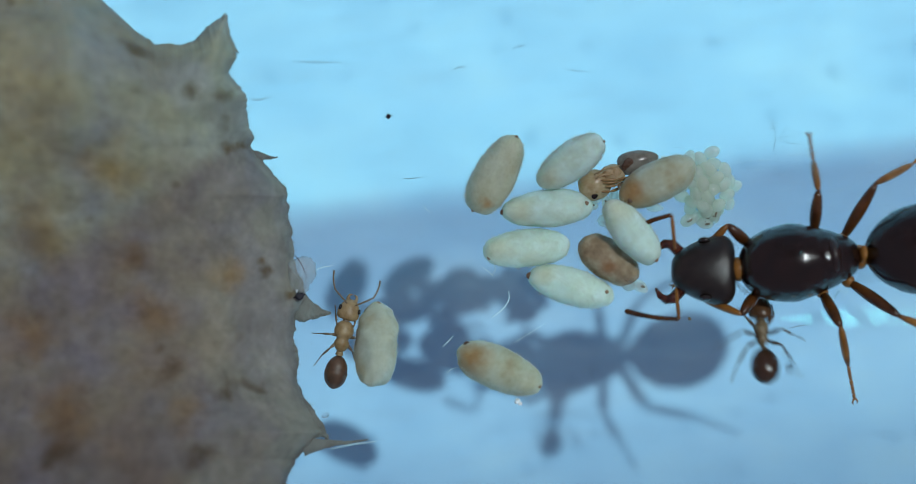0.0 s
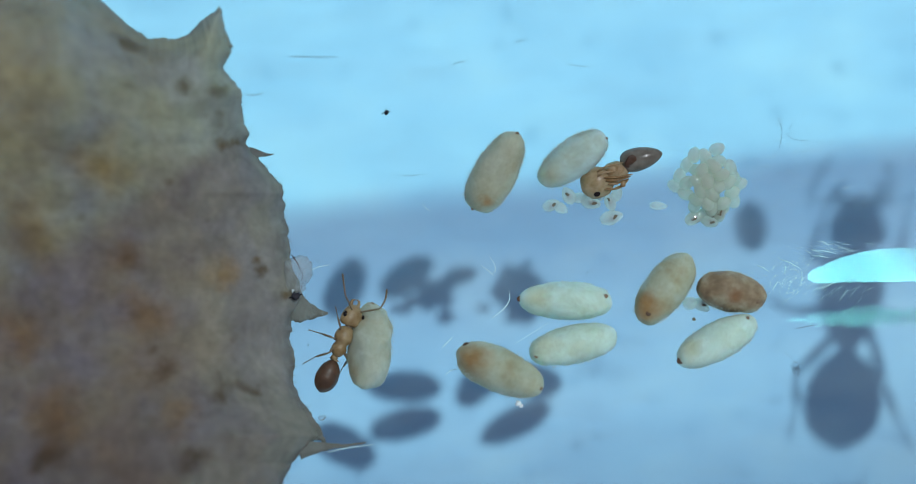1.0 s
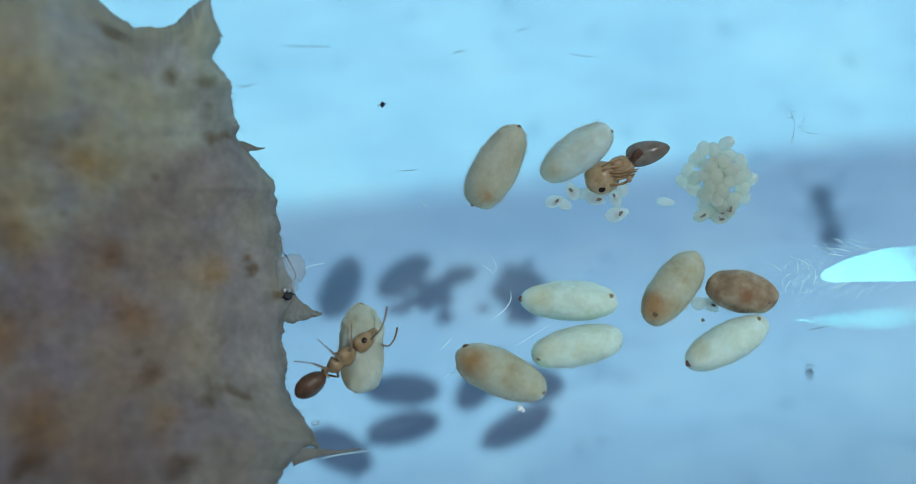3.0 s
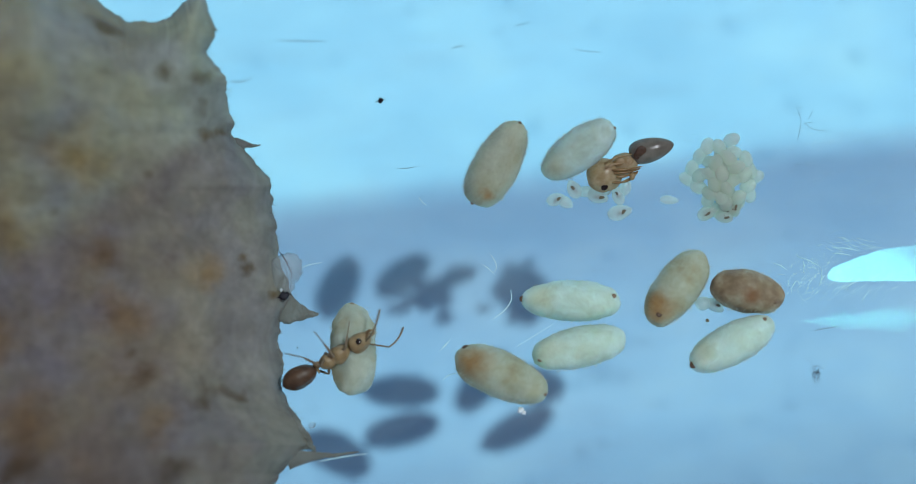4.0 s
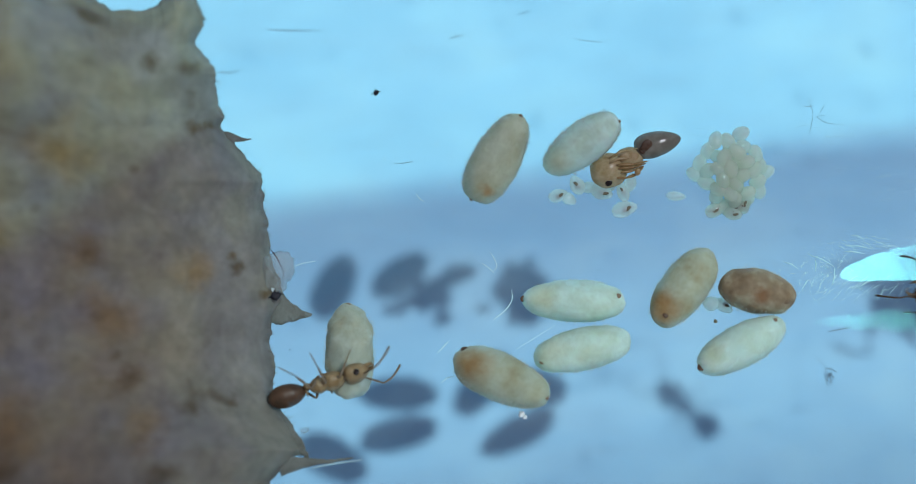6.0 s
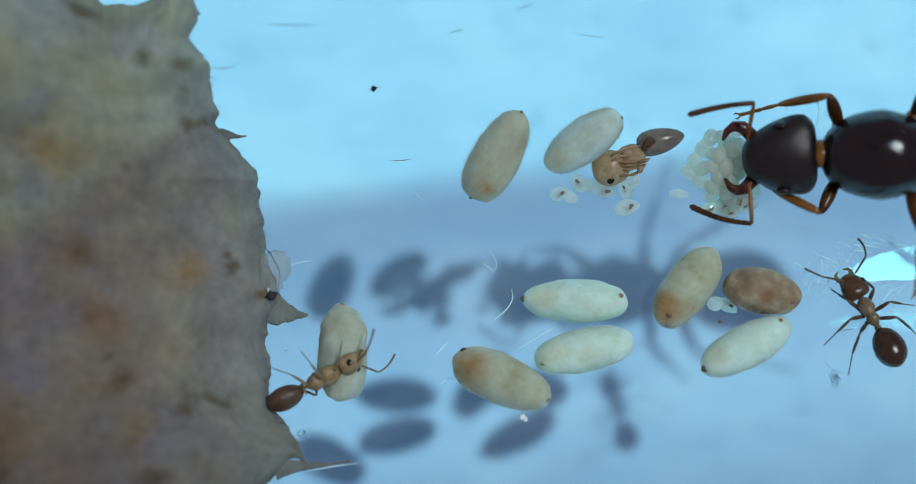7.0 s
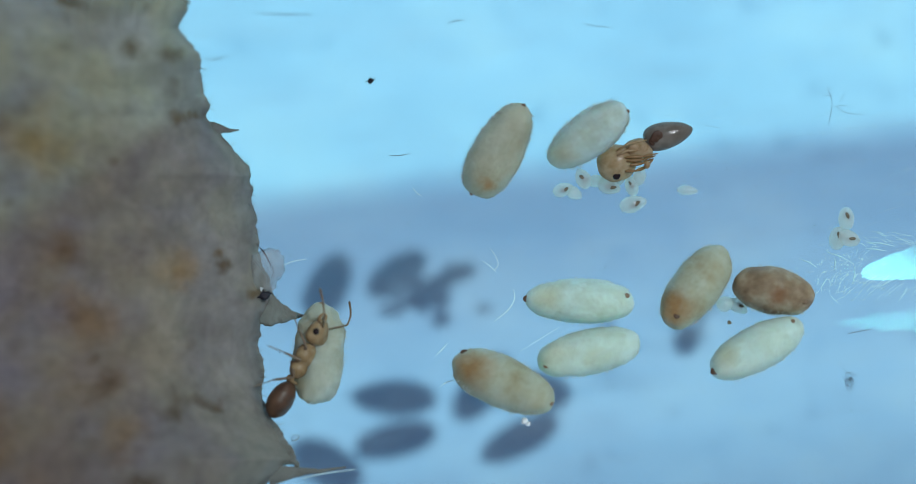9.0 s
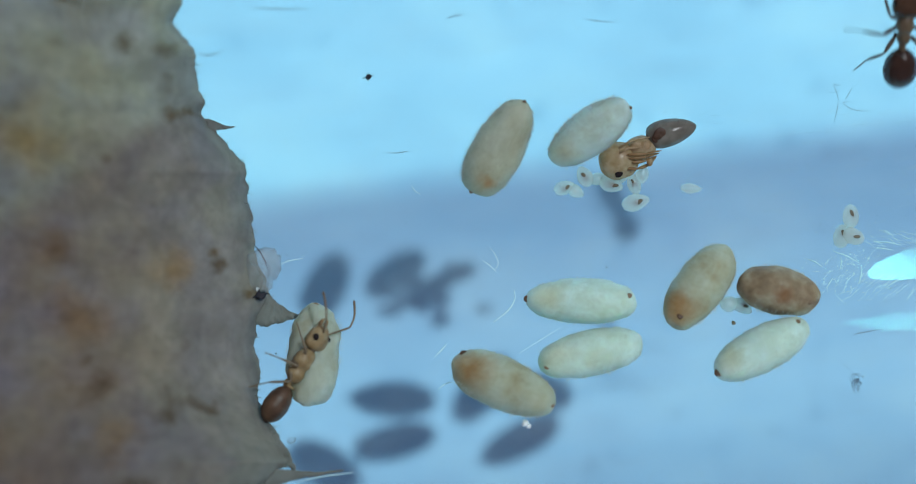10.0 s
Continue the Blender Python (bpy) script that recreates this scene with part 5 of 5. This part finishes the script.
    ride(coc_a, [
        (0.00, 2.61, 1.11, 4, 0.00), (0.40, 2.59, 0.90, 0, 0.00), (0.50, 3.40, -0.08, -8, 0.00), (0.60, 3.14, -1.30, -4, 0.00), (0.70, 3.08, -1.79, -2, 0.00),
        (0.90, 3.11, -1.79, -2, 0.00), (10.00, 3.11, -1.79, -2, 0.00)
    ])
    ride(coc_b, [
        (0.00, 2.01, -0.14, 5, 0.00), (0.20, 2.00, -0.15, 5, 0.00), (0.30, 2.39, -0.21, 0, 0.00), (0.40, 3.01, -0.29, 0, 0.00), (0.50, 3.65, -1.09, -30, 0.00),
        (0.60, 4.06, -2.35, -32, 0.00), (0.70, 3.32, -3.16, 12, 0.00), (0.90, 3.31, -3.12, 13, 0.00), (10.00, 3.31, -3.12, 13, 0.00)
    ])
    ride(coc_c, [
        (0.00, 5.75, 2.01, 27, 0.35), (0.40, 5.78, 1.95, 22, 0.35), (0.50, 6.13, 1.67, 20, 0.20), (0.60, 6.54, 1.02, 58, 0.00), (0.70, 5.95, -1.45, 53, 0.00),
        (0.90, 5.95, -1.45, 53, 0.00), (10.00, 5.95, -1.45, 53, 0.00)
    ])
    ride(coc_d, [
        (0.00, 4.42, -0.53, -35, 0.00), (0.20, 4.52, -0.56, -35, 0.00), (0.40, 5.05, -0.55, -10, 0.00), (0.50, 5.43, -0.79, -15, 0.00), (0.60, 6.75, -1.20, -20, 0.00),
        (0.70, 7.84, -1.57, -12, 0.00), (0.90, 7.84, -1.57, -12, 0.00), (10.00, 7.84, -1.57, -12, 0.00)
    ])
    ride(coc_e, [
        (0.00, 3.31, -1.35, -16, 0.00), (0.30, 3.41, -1.76, -18, 0.00), (0.40, 3.57, -1.78, -28, 0.00), (0.50, 4.32, -1.91, -40, 0.00), (0.60, 6.71, -2.66, 50, 0.00),
        (0.70, 7.31, -3.05, 28, 0.00), (0.90, 7.36, -3.04, 29, 0.00), (10.00, 7.36, -3.04, 29, 0.00)
    ])
    ride(coc_f, [
        (0.00, 4.99, 0.40, -50, 0.75), (0.30, 5.06, 0.41, -50, 0.75), (0.40, 5.10, 0.44, -52, 0.70), (0.50, 5.84, 0.58, -40, 0.70), (0.60, 7.96, -0.09, -12, 0.70),
        (0.70, 9.21, -0.68, -10, 0.70), (0.80, 11.69, 1.49, -38, 0.70), (0.90, 13.29, 4.07, -65, 0.80), (1.00, 16.20, 5.40, -95, 0.90), (1.20, 18.83, 5.89, -115, 0.90),
        (1.50, 29.50, 3.86, -160, 0.90), (2.50, 29.87, 6.02, -160, 0.90), (10.00, 28.74, 6.54, -160, 0.90)
    ])
    ride(coc_w, [(t, x, y - 0.16, turn, 0.0) for t, x, y, turn in [
        (0.00, -2.34, -2.95, 84), (0.50, -2.44, -2.96, 84), (1.00, -2.46, -2.97, 84), (1.50, -2.47, -3.00, 85), (2.00, -2.52, -2.99, 87), (2.50, -2.49, -2.98, 87), (3.80, -2.74, -2.97, 89),
        (4.50, -2.67, -2.97, 88), (5.00, -2.64, -2.98, 89), (5.50, -2.66, -2.97, 89), (7.00, -2.78, -2.98, 88), (7.50, -3.27, -2.94, 80), (8.00, -3.18, -2.93, 84), (8.50, -3.17, -2.92, 84),
        (9.00, -3.26, -2.95, 84), (10.00, -3.31, -2.96, 84)]])
    ride(eggs, [
        (0.00, 7.20, 1.74, 0, 0.00), (6.80, 7.20, 1.74, 0, 0.00), (6.95, 7.20, 1.74, 0, 0.00), (7.00, 6.95, 1.74, 0, 0.05), (7.10, 7.31, 1.74, 10, 0.30),
        (7.20, 8.00, 1.53, 14, 0.30), (7.30, 8.34, 1.47, 10, 0.30), (7.40, 9.92, 1.18, 5, 0.40), (7.50, 11.57, 0.83, 5, 0.40), (7.70, 15.37, 0.85, 0, 0.40),
        (8.10, 21.35, 0.91, -10, 0.40), (10.00, 22.19, 0.80, -10, 0.40)
    ])
    for ob, dx, dy, turn in ((swept[0], -0.29, 0.05, 10), (swept[1], 0.0, 0.0, -35)):
        ride(ob, [(t, x + dx, y + dy, turn, 0.0) for t, x, y in [(0.0, 5.35, -1.32), (0.3, 5.45, -1.40), (0.4, 5.53, -1.45), (0.5, 5.82, -1.57), (0.6, 6.10, -1.65), (0.7, 6.90, -1.80), (0.8, 6.99, -1.88), (10.0, 6.99, -1.88)]])
    ride(dropped, [
        (0.00, 7.01, 0.82, 80, 0.00), (6.80, 7.02, 0.83, 80, 0.00), (6.95, 7.02, 0.83, 80, 0.00), (7.10, 7.55, 0.76, 70, 0.10), (7.20, 8.09, 0.63, 50, 0.10),
        (7.30, 8.50, 0.55, 20, 0.10), (7.40, 9.13, 0.43, -30, 0.00), (7.50, 9.26, 0.40, -40, 0.00), (7.80, 8.85, -0.02, -30, 0.10), (8.00, 8.68, -0.06, -10, 0.10),
        (8.20, 9.13, 0.04, -20, 0.10), (8.40, 9.51, 0.04, -35, 0.10), (8.60, 9.72, 0.16, -40, 0.00), (10.00, 9.67, 0.22, -40, 0.00)
    ])
    steps = [0.1 * k for k in range(101)]
    swing(queen_parts, [t for t in steps if t < 1.3 or t > 6.2], lambda t: 1.0 if 0.45 < t < 1.3 or 7.05 < t < 7.8 else 0.15, tuck=lambda t: 20 * max(0.0, 1 - t / 0.6))
    swing(worker_parts, steps, lambda t: 1.0 if t < 2.8 or 5 < t < 6.8 or t > 7.6 else 0.3)
    swing(callow_parts, [0.25 * k for k in range(41)], lambda t: 0.35, 12)


motions()
